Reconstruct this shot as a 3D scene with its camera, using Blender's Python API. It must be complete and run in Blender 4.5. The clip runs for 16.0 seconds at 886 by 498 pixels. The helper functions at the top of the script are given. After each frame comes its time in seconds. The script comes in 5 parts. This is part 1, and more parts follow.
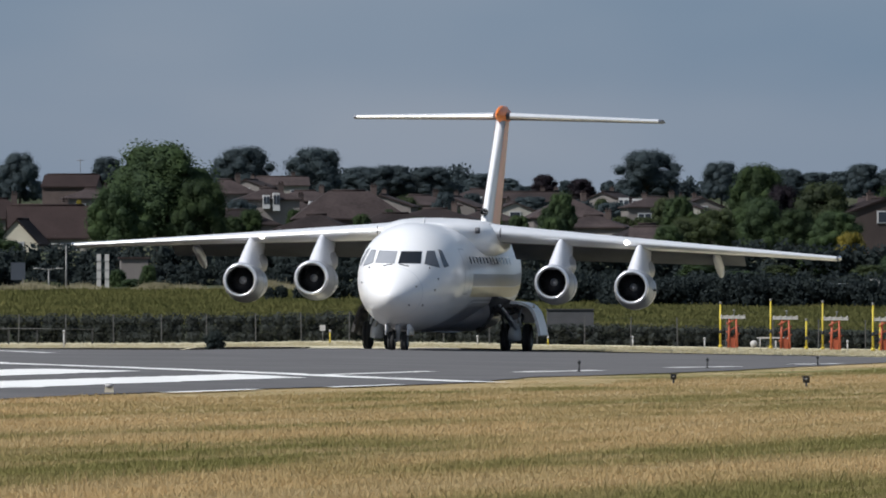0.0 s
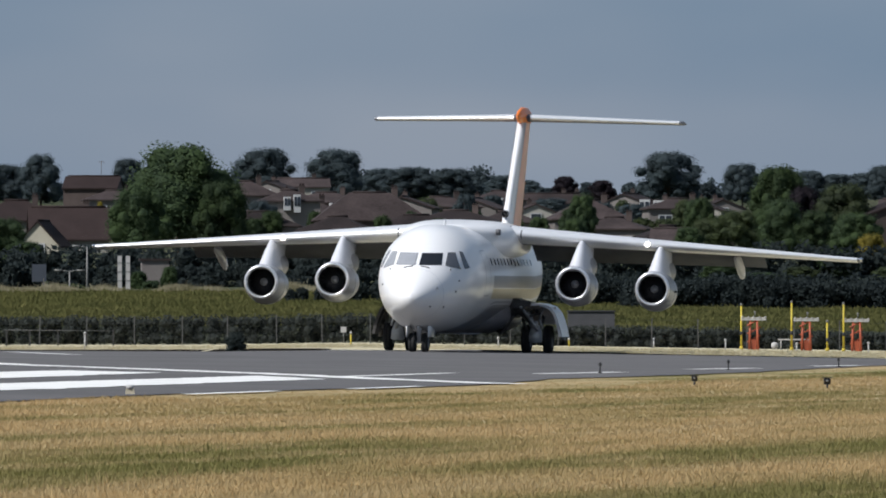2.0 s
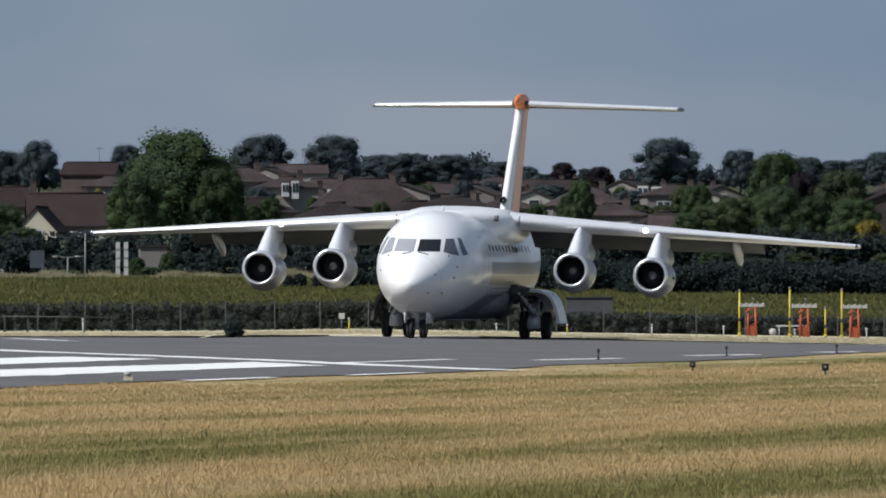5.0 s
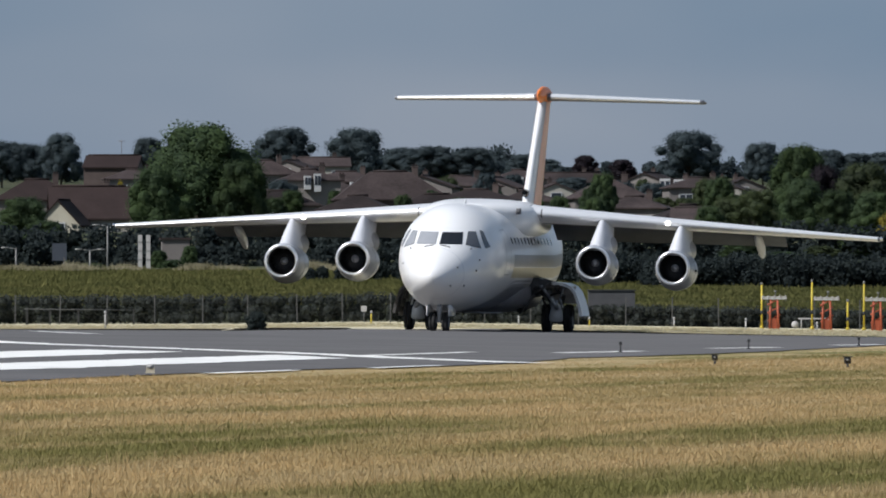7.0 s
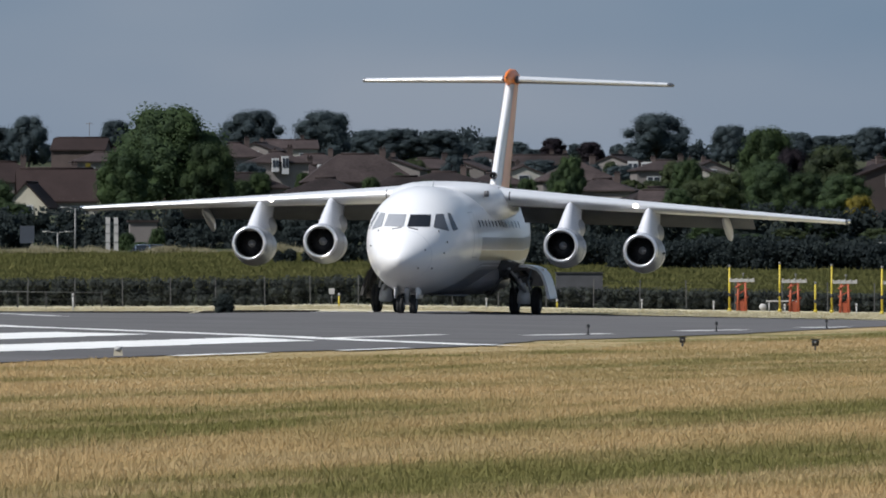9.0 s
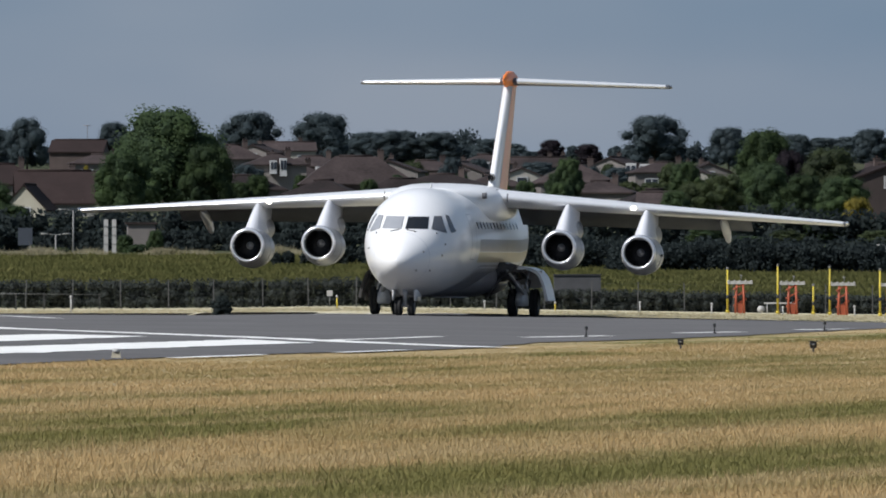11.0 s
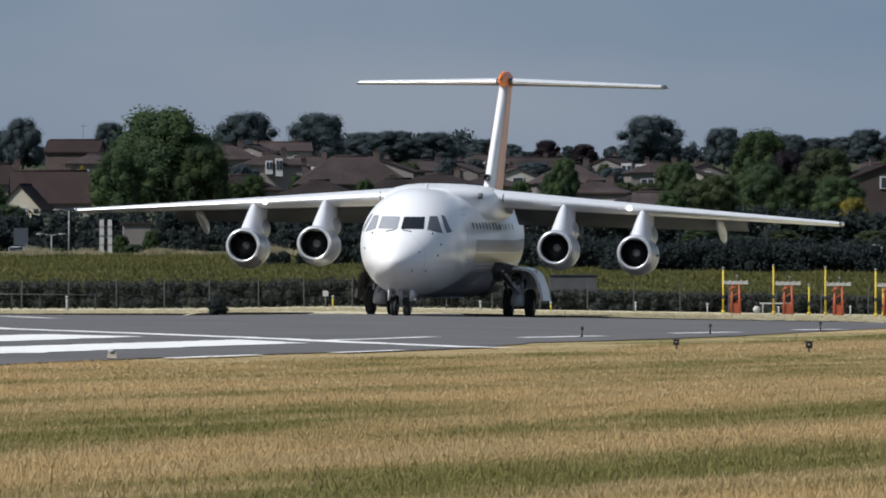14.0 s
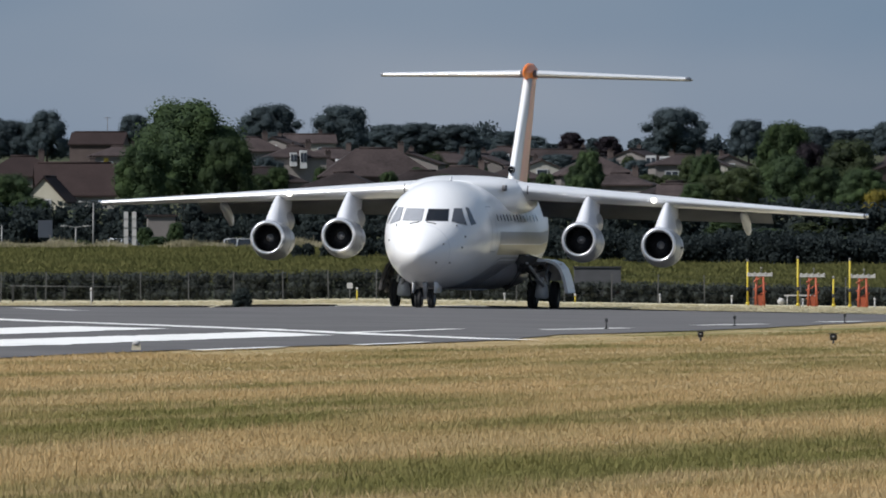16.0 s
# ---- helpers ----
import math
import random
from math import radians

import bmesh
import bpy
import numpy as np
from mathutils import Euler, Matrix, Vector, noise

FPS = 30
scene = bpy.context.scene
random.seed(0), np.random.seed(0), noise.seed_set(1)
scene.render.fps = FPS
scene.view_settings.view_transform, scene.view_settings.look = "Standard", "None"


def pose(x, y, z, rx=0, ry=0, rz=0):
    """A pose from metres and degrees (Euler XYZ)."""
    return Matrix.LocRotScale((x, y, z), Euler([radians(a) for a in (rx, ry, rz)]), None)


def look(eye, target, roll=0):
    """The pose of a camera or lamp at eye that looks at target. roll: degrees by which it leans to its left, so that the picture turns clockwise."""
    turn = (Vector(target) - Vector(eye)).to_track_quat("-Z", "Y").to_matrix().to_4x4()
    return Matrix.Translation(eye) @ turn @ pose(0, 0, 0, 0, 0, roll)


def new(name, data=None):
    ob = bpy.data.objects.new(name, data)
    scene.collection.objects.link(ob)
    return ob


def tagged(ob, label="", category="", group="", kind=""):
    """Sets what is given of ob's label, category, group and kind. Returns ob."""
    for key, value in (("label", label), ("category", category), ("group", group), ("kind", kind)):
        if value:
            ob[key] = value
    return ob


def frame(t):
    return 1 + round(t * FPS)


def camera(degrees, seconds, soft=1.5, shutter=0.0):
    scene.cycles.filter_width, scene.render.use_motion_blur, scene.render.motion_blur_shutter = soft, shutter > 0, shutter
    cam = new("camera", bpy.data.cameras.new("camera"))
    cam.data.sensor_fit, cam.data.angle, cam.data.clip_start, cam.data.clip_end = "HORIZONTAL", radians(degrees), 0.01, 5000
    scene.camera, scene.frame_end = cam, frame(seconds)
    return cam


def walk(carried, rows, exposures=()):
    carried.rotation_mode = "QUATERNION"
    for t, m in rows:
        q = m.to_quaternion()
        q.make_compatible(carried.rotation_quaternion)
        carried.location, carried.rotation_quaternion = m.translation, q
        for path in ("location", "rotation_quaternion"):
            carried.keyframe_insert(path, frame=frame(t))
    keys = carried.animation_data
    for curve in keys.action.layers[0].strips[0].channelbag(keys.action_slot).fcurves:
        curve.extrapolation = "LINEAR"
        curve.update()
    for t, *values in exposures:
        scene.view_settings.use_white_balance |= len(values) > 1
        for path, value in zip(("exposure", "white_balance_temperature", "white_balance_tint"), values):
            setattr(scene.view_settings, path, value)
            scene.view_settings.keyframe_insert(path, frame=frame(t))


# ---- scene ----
# camera: hand-held long lens, standing still at the airfield fence, only turning
LENS = 5.733
EYE = 1.8
cam = camera(LENS, 16.0, soft=1.85)
DEG = 0.0036587   # degrees of turn for one step of the sway table
SWAY = [
    (0.0, 0, 0), (0.5, 7, -3), (1.0, 25, -11), (1.5, 43, -15), (2.0, 37, 3), (2.5, 25, 5), (3.0, 15, -15),
    (3.5, 17, -24), (4.0, 16, -24), (4.2, 10, -21), (6.3, 83, -25), (6.5, 81, -30), (7.0, 73, -34), (7.5, 56, -45),
    (8.0, 5, -54), (8.5, 6, -63), (9.0, 16, -65), (9.2, 22, -71), (11.3, 12, -59), (11.5, 18, -58), (12.0, 20, -68),
    (12.5, 15, -78), (13.0, -5, -63), (13.5, -9, -60), (14.0, 5, -61), (14.5, 25, -45), (15.0, 36, -38),
    (15.5, 36, -50), (16.0, 48, -75)]
walk(cam, [(t, pose(0, 0, EYE, 90 + (82 + v) * DEG, 0, u * DEG)) for t, u, v in SWAY])

# ---- world and sun ----
SUN = Vector((-0.70, -0.42, 0.80)).normalized()
world = bpy.data.worlds.new("storm_sky")
scene.world = world
world.use_nodes = True
nt = world.node_tree
bg = nt.nodes["Background"]
sky = nt.nodes.new("ShaderNodeTexSky")
sky.sky_type = "NISHITA"
sky.sun_disc = False
sky.sun_elevation = math.asin(SUN.z)
sky.sun_rotation = math.atan2(SUN.x, SUN.y)
dim = nt.nodes.new("ShaderNodeVectorMath")
dim.operation = "SCALE"
dim.inputs["Scale"].default_value = 0.09
nt.links.new(sky.outputs[0], dim.inputs[0])
tc = nt.nodes.new("ShaderNodeTexCoord")
mp = nt.nodes.new("ShaderNodeMapping")
mp.inputs["Scale"].default_value = (1, 1, 3)
nt.links.new(tc.outputs["Generated"], mp.inputs[0])
nz = nt.nodes.new("ShaderNodeTexNoise")
nz.inputs["Scale"].default_value = 11
nz.inputs["Detail"].default_value = 3
nz.inputs["Roughness"].default_value = 0.4
nt.links.new(mp.outputs[0], nz.inputs["Vector"])
cr = nt.nodes.new("ShaderNodeValToRGB")
cr.color_ramp.elements[0].position, cr.color_ramp.elements[0].color = 0.40, (0.150, 0.228, 0.345, 1)
cr.color_ramp.elements[1].position, cr.color_ramp.elements[1].color = 0.66, (0.252, 0.304, 0.396, 1)
nt.links.new(nz.outputs[0], cr.inputs[0])
mx = nt.nodes.new("ShaderNodeMix")
mx.data_type = "RGBA"
mx.inputs[0].default_value = 0.88
nt.links.new(dim.outputs[0], mx.inputs[6])
nt.links.new(cr.outputs[0], mx.inputs[7])
nt.links.new(mx.outputs[2], bg.inputs[0])
bg.inputs[1].default_value = 1.0
sun = new("sun", bpy.data.lights.new("sun", "SUN"))
sun.data.energy, sun.data.angle, sun.data.color = 5.0, radians(0.6), (1.0, 0.988, 0.978)
sun.matrix_world = look(SUN * 400, (0, 0, 0))


# ---- materials ----
def mat(name, col, rough=0.6, metal=0.0, var=0.15, scale=4.0, fine=40.0, bump=0.0, col2=None, coat=0.0, spec=0.5, rand=0.0, emit=0.0,
        space="Object", lo=0.35, hi=0.65):
    """A node material: base colour that wanders between col and col2 at two scales, with relief."""
    m = bpy.data.materials.new(name)
    m.use_nodes = True
    t = m.node_tree
    b = t.nodes["Principled BSDF"]
    b.inputs["Roughness"].default_value, b.inputs["Metallic"].default_value = rough, metal
    b.inputs["Coat Weight"].default_value, b.inputs["Specular IOR Level"].default_value = coat, spec
    col2 = col2 or tuple(c * (1 - var) for c in col)
    co = t.nodes.new("ShaderNodeTexCoord")
    n1, n2 = t.nodes.new("ShaderNodeTexNoise"), t.nodes.new("ShaderNodeTexNoise")
    n1.inputs["Scale"].default_value, n2.inputs["Scale"].default_value = scale, fine
    n1.inputs["Detail"].default_value = 4
    if space == "World":
        src = t.nodes.new("ShaderNodeNewGeometry").outputs["Position"]
    else:
        src = co.outputs["Object"]
    for n in (n1, n2):
        t.links.new(src, n.inputs["Vector"])
    add = t.nodes.new("ShaderNodeMath")
    add.operation = "MULTIPLY_ADD"
    add.inputs[1].default_value = 0.35
    t.links.new(n2.outputs[0], add.inputs[0])
    half = t.nodes.new("ShaderNodeMath")
    half.operation = "MULTIPLY_ADD"
    half.inputs[1].default_value, half.inputs[2].default_value = 0.65, 0.0
    t.links.new(n1.outputs[0], half.inputs[0])
    t.links.new(half.outputs[0], add.inputs[2])
    r = t.nodes.new("ShaderNodeValToRGB")
    r.color_ramp.elements[0].position, r.color_ramp.elements[1].position = lo, hi
    r.color_ramp.elements[0].color, r.color_ramp.elements[1].color = (*col2, 1), (*col, 1)
    t.links.new(add.outputs[0], r.inputs[0])
    out = r.outputs[0]
    if rand:
        inf = t.nodes.new("ShaderNodeObjectInfo")
        hsv = t.nodes.new("ShaderNodeHueSaturation")
        ma = t.nodes.new("ShaderNodeMapRange")
        ma.inputs["To Min"].default_value, ma.inputs["To Max"].default_value = 1 - rand, 1 + rand
        t.links.new(inf.outputs["Random"], ma.inputs[0])
        t.links.new(ma.outputs[0], hsv.inputs["Value"])
        t.links.new(out, hsv.inputs["Color"])
        out = hsv.outputs[0]
    t.links.new(out, b.inputs["Base Color"])
    if bump:
        bp = t.nodes.new("ShaderNodeBump")
        bp.inputs["Strength"].default_value = bump
        t.links.new(n2.outputs[0], bp.inputs["Height"])
        t.links.new(bp.outputs[0], b.inputs["Normal"])
    if emit:
        b.inputs["Emission Color"].default_value = (1, 0.93, 0.8, 1)
        b.inputs["Emission Strength"].default_value = emit
    return m


M_WHITE = mat("white_airframe_paint", (0.78, 0.78, 0.79), 0.28, 0, 0.05, 0.8, 14, 0.01, coat=0.3)
# wing and flap greys darkened to hold the shade of their undersides
M_WING = mat("shade_dark_wing_grey", (0.23, 0.24, 0.268), 0.8, 0, 0.14, 1.2, 12, spec=0.08)
M_FLAP = mat("shade_dark_flap_grey", (0.165, 0.172, 0.190), 0.8, 0, 0.2, 1.5, 20, spec=0.08)
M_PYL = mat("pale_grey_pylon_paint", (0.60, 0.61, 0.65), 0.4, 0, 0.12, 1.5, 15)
M_ALU = mat("bare_aluminium", (0.78, 0.79, 0.80), 0.24, 0.9, 0.1, 2, 30)
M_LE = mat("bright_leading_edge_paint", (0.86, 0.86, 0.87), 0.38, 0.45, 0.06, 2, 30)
M_LIP = mat("bright_intake_lip", (0.84, 0.84, 0.86), 0.30, 0.75, 0.10, 2, 30)
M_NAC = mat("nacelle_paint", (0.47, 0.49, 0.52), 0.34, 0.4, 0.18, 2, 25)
M_FAIR = mat("mid_grey_shade_tone", (0.36, 0.37, 0.395), 0.4, 0.1, 0.2, 2, 20)
# belly grey, dark enough to hold the underside's shade as well
M_BELLY = mat("belly_grey_with_shade", (0.21, 0.215, 0.25), 0.35, 0, 0.3, 1.2, 10)
M_SALMON = mat("pale_orange_fin_paint", (0.90, 0.53, 0.40), 0.35, 0, 0.1, 1.5, 20)
M_ORANGE = mat("orange_tail_paint", (0.80, 0.20, 0.025), 0.35, 0, 0.12, 1.5, 20)
M_BAND = mat("grey_stripe_paint", (0.27, 0.28, 0.32), 0.35, 0, 0.1, 2, 20)
M_BEIGE = mat("beige_stripe_paint", (0.52, 0.45, 0.29), 0.35, 0, 0.1, 2, 20)
M_DARK = mat("dark_interior", (0.012, 0.012, 0.014), 0.7, 0, 0.3, 4, 30)
M_BLADE = mat("titanium_fan_blade", (0.045, 0.045, 0.05), 0.4, 0.6, 0.2, 6, 40)
M_SPIN = mat("spinner_grey", (0.42, 0.42, 0.43), 0.5, 0, 0.2, 6, 40)
# cockpit panes differ by how much sky reflection is painted into their colour
M_GLASS = mat("cockpit_glass_sky_grey", (0.31, 0.32, 0.345), 0.06, 0, 0.1, 3, 20, spec=0.9)
M_GLASSD = mat("cockpit_glass_dark", (0.010, 0.011, 0.014), 0.05, 0, 0.1, 3, 20, spec=0.5)
M_GLASSM = mat("cockpit_glass_shaded", (0.085, 0.09, 0.105), 0.06, 0, 0.1, 3, 20, spec=0.7)
M_SEAL = mat("window_seal", (0.10, 0.10, 0.11), 0.6, 0, 0.2, 6, 40)
M_TYRE = mat("tyre_rubber", (0.018, 0.018, 0.019), 0.85, 0, 0.3, 5, 60, 0.2)
M_RIM = mat("grey_wheel_rim", (0.30, 0.31, 0.33), 0.5, 0.3, 0.3, 6, 40)
M_STEEL = mat("gear_leg_grey", (0.58, 0.60, 0.63), 0.45, 0.2, 0.3, 5, 40)
M_BAY = mat("gear_bay_dark_grey", (0.075, 0.072, 0.072), 0.75, 0, 0.5, 5, 40)
M_BAYTAN = mat("door_inner_primer", (0.72, 0.66, 0.60), 0.7, 0, 0.35, 3, 30)
M_LAMP = mat("landing_light_glow", (0.9, 0.88, 0.8), 0.2, 0, 0.02, 3, 30, emit=7.0)


def leafy(m, amount=0.45):
    """Let some light through the leaves of a foliage material."""
    t = m.node_tree
    b = t.nodes["Principled BSDF"]
    tr = t.nodes.new("ShaderNodeBsdfTranslucent")
    k = t.nodes.new("ShaderNodeMixShader")
    k.inputs[0].default_value = amount
    t.links.new(b.inputs["Base Color"].links[0].from_socket, tr.inputs[0])
    t.links.new(b.outputs[0], k.inputs[1])
    t.links.new(tr.outputs[0], k.inputs[2])
    t.links.new(k.outputs[0], t.nodes["Material Output"].inputs[0])
    return m


# ---- mesh helpers ----
def part(name, bm, material, parent=None, label="", smooth=True, m=None):
    """Link a bmesh as one mesh object, under a thing or a part where one is given."""
    bmesh.ops.recalc_face_normals(bm, faces=bm.faces)
    me = bpy.data.meshes.new(name)
    bm.to_mesh(me)
    bm.free()
    for mm in (material if isinstance(material, (list, tuple)) else [material]):
        me.materials.append(mm)
    if smooth:
        for p in me.polygons:
            p.use_smooth = True
    ob = new(name, me)
    if parent is not None:
        ob.parent = parent
    if m is not None:
        ob.matrix_basis = m
    if label:
        ob["label"] = label
    return ob


def thing(name, m, label, category, group="", kind=""):
    ob = new(name)
    ob.matrix_basis = m
    return tagged(ob, label, category, group, kind)


def loft(bm, rings, caps=True, closed=True):
    """Skin a row of rings of equal length."""
    vs = [[bm.verts.new(p) for p in r] for r in rings]
    n = len(vs[0])
    for a, b in zip(vs, vs[1:]):
        for i in range(n if closed else n - 1):
            j = (i + 1) % n
            bm.faces.new((a[i], a[j], b[j], b[i]))
    if caps and closed:
        bm.faces.new(vs[0])
        bm.faces.new(vs[-1])
    return vs


def box(bm, cx, cy, cz, sx, sy, sz, rot=None):
    m = Matrix.Translation((cx, cy, cz)) @ (rot or Matrix()) @ Matrix.Diagonal((sx, sy, sz, 1))
    return bmesh.ops.create_cube(bm, size=1, matrix=m)["verts"]


def rod(bm, a, b, r, r2=None, seg=10):
    a, b = Vector(a), Vector(b)
    d = b - a
    m = Matrix.Translation((a + b) / 2) @ d.to_track_quat("Z", "Y").to_matrix().to_4x4()
    bmesh.ops.create_cone(bm, cap_ends=True, segments=seg, radius1=r, radius2=r if r2 is None else r2, depth=d.length, matrix=m)


def lathe(bm, profile, seg=32, axis="Y"):
    """Turn (along, radius) pairs about the Y (or X) axis."""
    rings = []
    for y, r in profile:
        ring = []
        for i in range(seg):
            a = 2 * math.pi * i / seg
            ring.append((r * math.cos(a), y, r * math.sin(a)) if axis == "Y" else (y, r * math.cos(a), r * math.sin(a)))
        rings.append(ring)
    return loft(bm, rings, caps=False)


def bar(bm, pts, w, h):
    """A bent bar of rectangular section along points."""
    for a, b in zip(pts, pts[1:]):
        a, b = Vector(a), Vector(b)
        d = b - a
        m = Matrix.Translation((a + b) / 2) @ d.to_track_quat("Z", "Y").to_matrix().to_4x4() @ Matrix.Diagonal((w, h, d.length + 0.5 * min(w, h), 1))
        bmesh.ops.create_cube(bm, size=1, matrix=m)


# ---- the lie of the land ----
PROFILE = [(-400, -0.4), (0, 0.0), (280, 0.0), (300, -0.07), (372, -0.08), (440, -0.08), (470, 0.25), (600, 2.1), (609, 1.3), (625, 1.3), (640, 2.4), (700, 3.2), (1000, 7.8), (1300, 13.8),
           (1600, 19.6), (2000, 23.0), (4900, 26.0)]


def gz(x, y):
    """Height of the ground: a light cross-fall on the airfield, a bank behind it and a gentle hill beyond."""
    z = PROFILE[-1][1]
    for (y0, z0), (y1, z1) in zip(PROFILE, PROFILE[1:]):
        if y <= y1:
            f = min(1, max(0, (y - y0) / (y1 - y0)))
            z = z0 + (z1 - z0) * f
            break
    fall = min(1, max(0, (720 - y) / 220))
    if x < -4 and y > 255:
        fall *= 1 - 1.1 * min(1, (y - 255) / 45) * min(1, (-4 - x) / 5)
    return z - 0.0155 * 45 * math.tanh(x / 45) * fall


# ---- the airliner: x to its port side, y aft, z up, from the ground between the main wheels ----
YAW, ROLL = -8.4, 1.05
PLANE_X, PLANE_Y = 0.15, 300.0
plane = thing("airliner", pose(PLANE_X, PLANE_Y, gz(PLANE_X, PLANE_Y) + 0.07, 0, ROLL, YAW),
              "white four-engined high-wing jet airliner with T-tail and orange rudder", "airliner")
STATIONS = [  # y, centre height, half width, half height
    (-13.05, 1.78, 0.03, 0.03), (-12.98, 1.78, 0.22, 0.20), (-12.75, 1.80, 0.46, 0.42), (-12.30, 1.86, 0.78, 0.70), (-11.70, 1.95, 1.07, 0.97),
    (-11.10, 2.06, 1.28, 1.24), (-10.50, 2.19, 1.45, 1.48), (-9.90, 2.30, 1.57, 1.66), (-9.20, 2.37, 1.67, 1.76), (-8.40, 2.41, 1.74, 1.79), (-7.40, 2.42, 1.78, 1.79),
    (-5.0, 2.42, 1.78, 1.79), (0.0, 2.42, 1.78, 1.79), (3.4, 2.42, 1.78, 1.79), (6.0, 2.50, 1.65, 1.70), (8.0, 2.72, 1.38, 1.46), (10.0, 3.0, 1.04, 1.15),
    (12.0, 3.3, 0.72, 0.82), (13.3, 3.45, 0.38, 0.55), (14.0, 3.5, 0.10, 0.30)]


def section(y):
    for a, b in zip(STATIONS, STATIONS[1:]):
        if y <= b[0]:
            f = (y - a[0]) / (b[0] - a[0])
            return [p + (q - p) * f for p, q in zip(a[1:], b[1:])]
    return STATIONS[-1][1:]


def skin(y, ang, off=0.0):
    """A point on the fuselage skin; ang 0 is port, 90 is the top."""
    zc, w, h = section(y)
    c, s = math.cos(radians(ang)), math.sin(radians(ang))
    return ((w + off) * c, y, zc + (h + off) * s)


def front(x, z, off=0.012):
    """The skin seen from ahead at a given width and height."""
    lo, hi = -13.0, -7.4
    for _ in range(30):
        mid = (lo + hi) / 2
        zc, w, h = section(mid)
        if (x / w) ** 2 + ((z - zc) / h) ** 2 > 1:
            lo = mid
        else:
            hi = mid
    return (x * (1 + off * 0.5), lo - off, z)


bm = bmesh.new()
ys = []
for a, b in zip(STATIONS, STATIONS[1:]):
    n = max(1, round((b[0] - a[0]) / 0.6))
    ys += [a[0] + (b[0] - a[0]) * i / n for i in range(n)]
ys.append(STATIONS[-1][0])
loft(bm, [[skin(y, 360 * i / 48) for i in range(48)] for y in ys])
part("fuselage", bm, M_WHITE, plane, "gloss white fuselage with a rounded nose")

# windscreen panes, three each side
PANES = [((0.075, 3.24), (0.69, 3.25), (0.74, 2.86), (0.07, 2.85)),
         ((0.84, 3.27), (1.04, 3.27), (1.27, 2.74), (0.86, 2.86)),
         ((1.13, 3.32), (1.23, 3.28), (1.47, 2.80), (1.37, 2.75))]


def pane(corners, side, material, grow=0.0, off=0.012):
    bm = bmesh.new()
    n = 6
    c = [Vector(p) for p in corners]
    mid = sum(c, Vector((0, 0))) / 4
    c = [p + (p - mid).normalized() * grow for p in c]
    grid = []
    for i in range(n + 1):
        row = []
        for j in range(n + 1):
            p = c[0].lerp(c[1], i / n).lerp(c[3].lerp(c[2], i / n), j / n)
            row.append(bm.verts.new(front(side * p.x, p.y, off)))
        grid.append(row)
    for i in range(n):
        for j in range(n):
            bm.faces.new((grid[i][j], grid[i + 1][j], grid[i + 1][j + 1], grid[i][j + 1]))
    return bm


for side in (1, -1):
    for k, cs in enumerate(PANES):
        f = part("window_frame", pane(cs, side, None, 0.016, 0.008), M_SEAL, plane)
        part("cockpit_pane", pane(cs, side, None, 0.0, 0.016), M_GLASS if side == -1 else (M_GLASSD if k == 0 else M_GLASSM), f,
             "dark cockpit window" if side == 1 else "cockpit window with sky reflection in its grey")
# cheat line in two colours, and the cabin windows
for side in (1, -1):
    for nm, a0, a1, mm in (("stripe_grey", -9, 4, M_BAND), ("stripe_beige", -21, -10, M_BEIGE)):
        bm = bmesh.new()
        rows = []
        for i in range(36):
            y = -6.5 + i * 0.45
            rows.append([skin(y, (a0 + (a1 - a0) * j / 4) if side == 1 else 180 - (a0 + (a1 - a0) * j / 4), 0.006) for j in range(5)])
        loft(bm, rows, caps=False, closed=False)
        part(nm, bm, mm, plane)
    for i in range(13):
        y = -6.6 + i * 0.78
        bm = bmesh.new()
        ang = 19
        pts = []
        for k in range(10):
            a = 2 * math.pi * k / 10
            t = ang + math.sin(a) * 4.2
            pts.append(skin(y + 0.12 * math.cos(a), t if side == 1 else 180 - t, 0.009))
        bm.faces.new([bm.verts.new(p) for p in pts])
        part("cabin_window", bm, M_GLASSM, plane)
# a closed entrance door, drawn by its seal
for side in (1, -1):
    bm = bmesh.new()
    for (y0, y1, a0, a1) in ((-8.15, -8.11, -18, 32), (-7.29, -7.25, -18, 32), (-8.15, -7.25, 31, 32), (-8.15, -7.25, -18, -17)):
        rows = [[skin(y0 + (y1 - y0) * i / 3, (t if side == 1 else 180 - t), 0.007) for t in [a0 + (a1 - a0) * j / 8 for j in range(9)]] for i in range(4)]
        loft(bm, rows, caps=False, closed=False)
    part("entrance_door", bm, M_BAND, plane)
# pitot heads and static ports on the nose
for x, z in ((1.02, 2.72), (1.28, 2.36), (1.22, 2.0), (0.75, 2.1), (0.9, 1.5), (0.55, 1.5), (-0.95, 2.7), (-1.2, 2.2)):
    bm = bmesh.new()
    p = Vector(front(x, z, 0.0))
    box(bm, p.x, p.y - 0.02, p.z, 0.028, 0.09, 0.055)
    bmesh.ops.bevel(bm, geom=bm.edges[:], offset=0.008, segments=1)
    part("probe", bm, M_SEAL, plane, "small dark air-data probe")
# wiper blades
for side in (1, -1):
    bm = bmesh.new()
    a, b = front(side * 0.12, 2.82, 0.03), front(side * 0.42, 2.76, 0.03)
    rod(bm, a, b, 0.016)
    part("wiper", bm, M_DARK, plane)
# small air scoop on the port wing-root fairing
bm = bmesh.new()
box(bm, 1.52, -3.92, 4.0, 0.14, 0.22, 0.20)
bmesh.ops.bevel(bm, geom=bm.edges[:], offset=0.03, segments=1)
part("air_scoop", bm, M_SEAL, plane, "small dark air scoop")
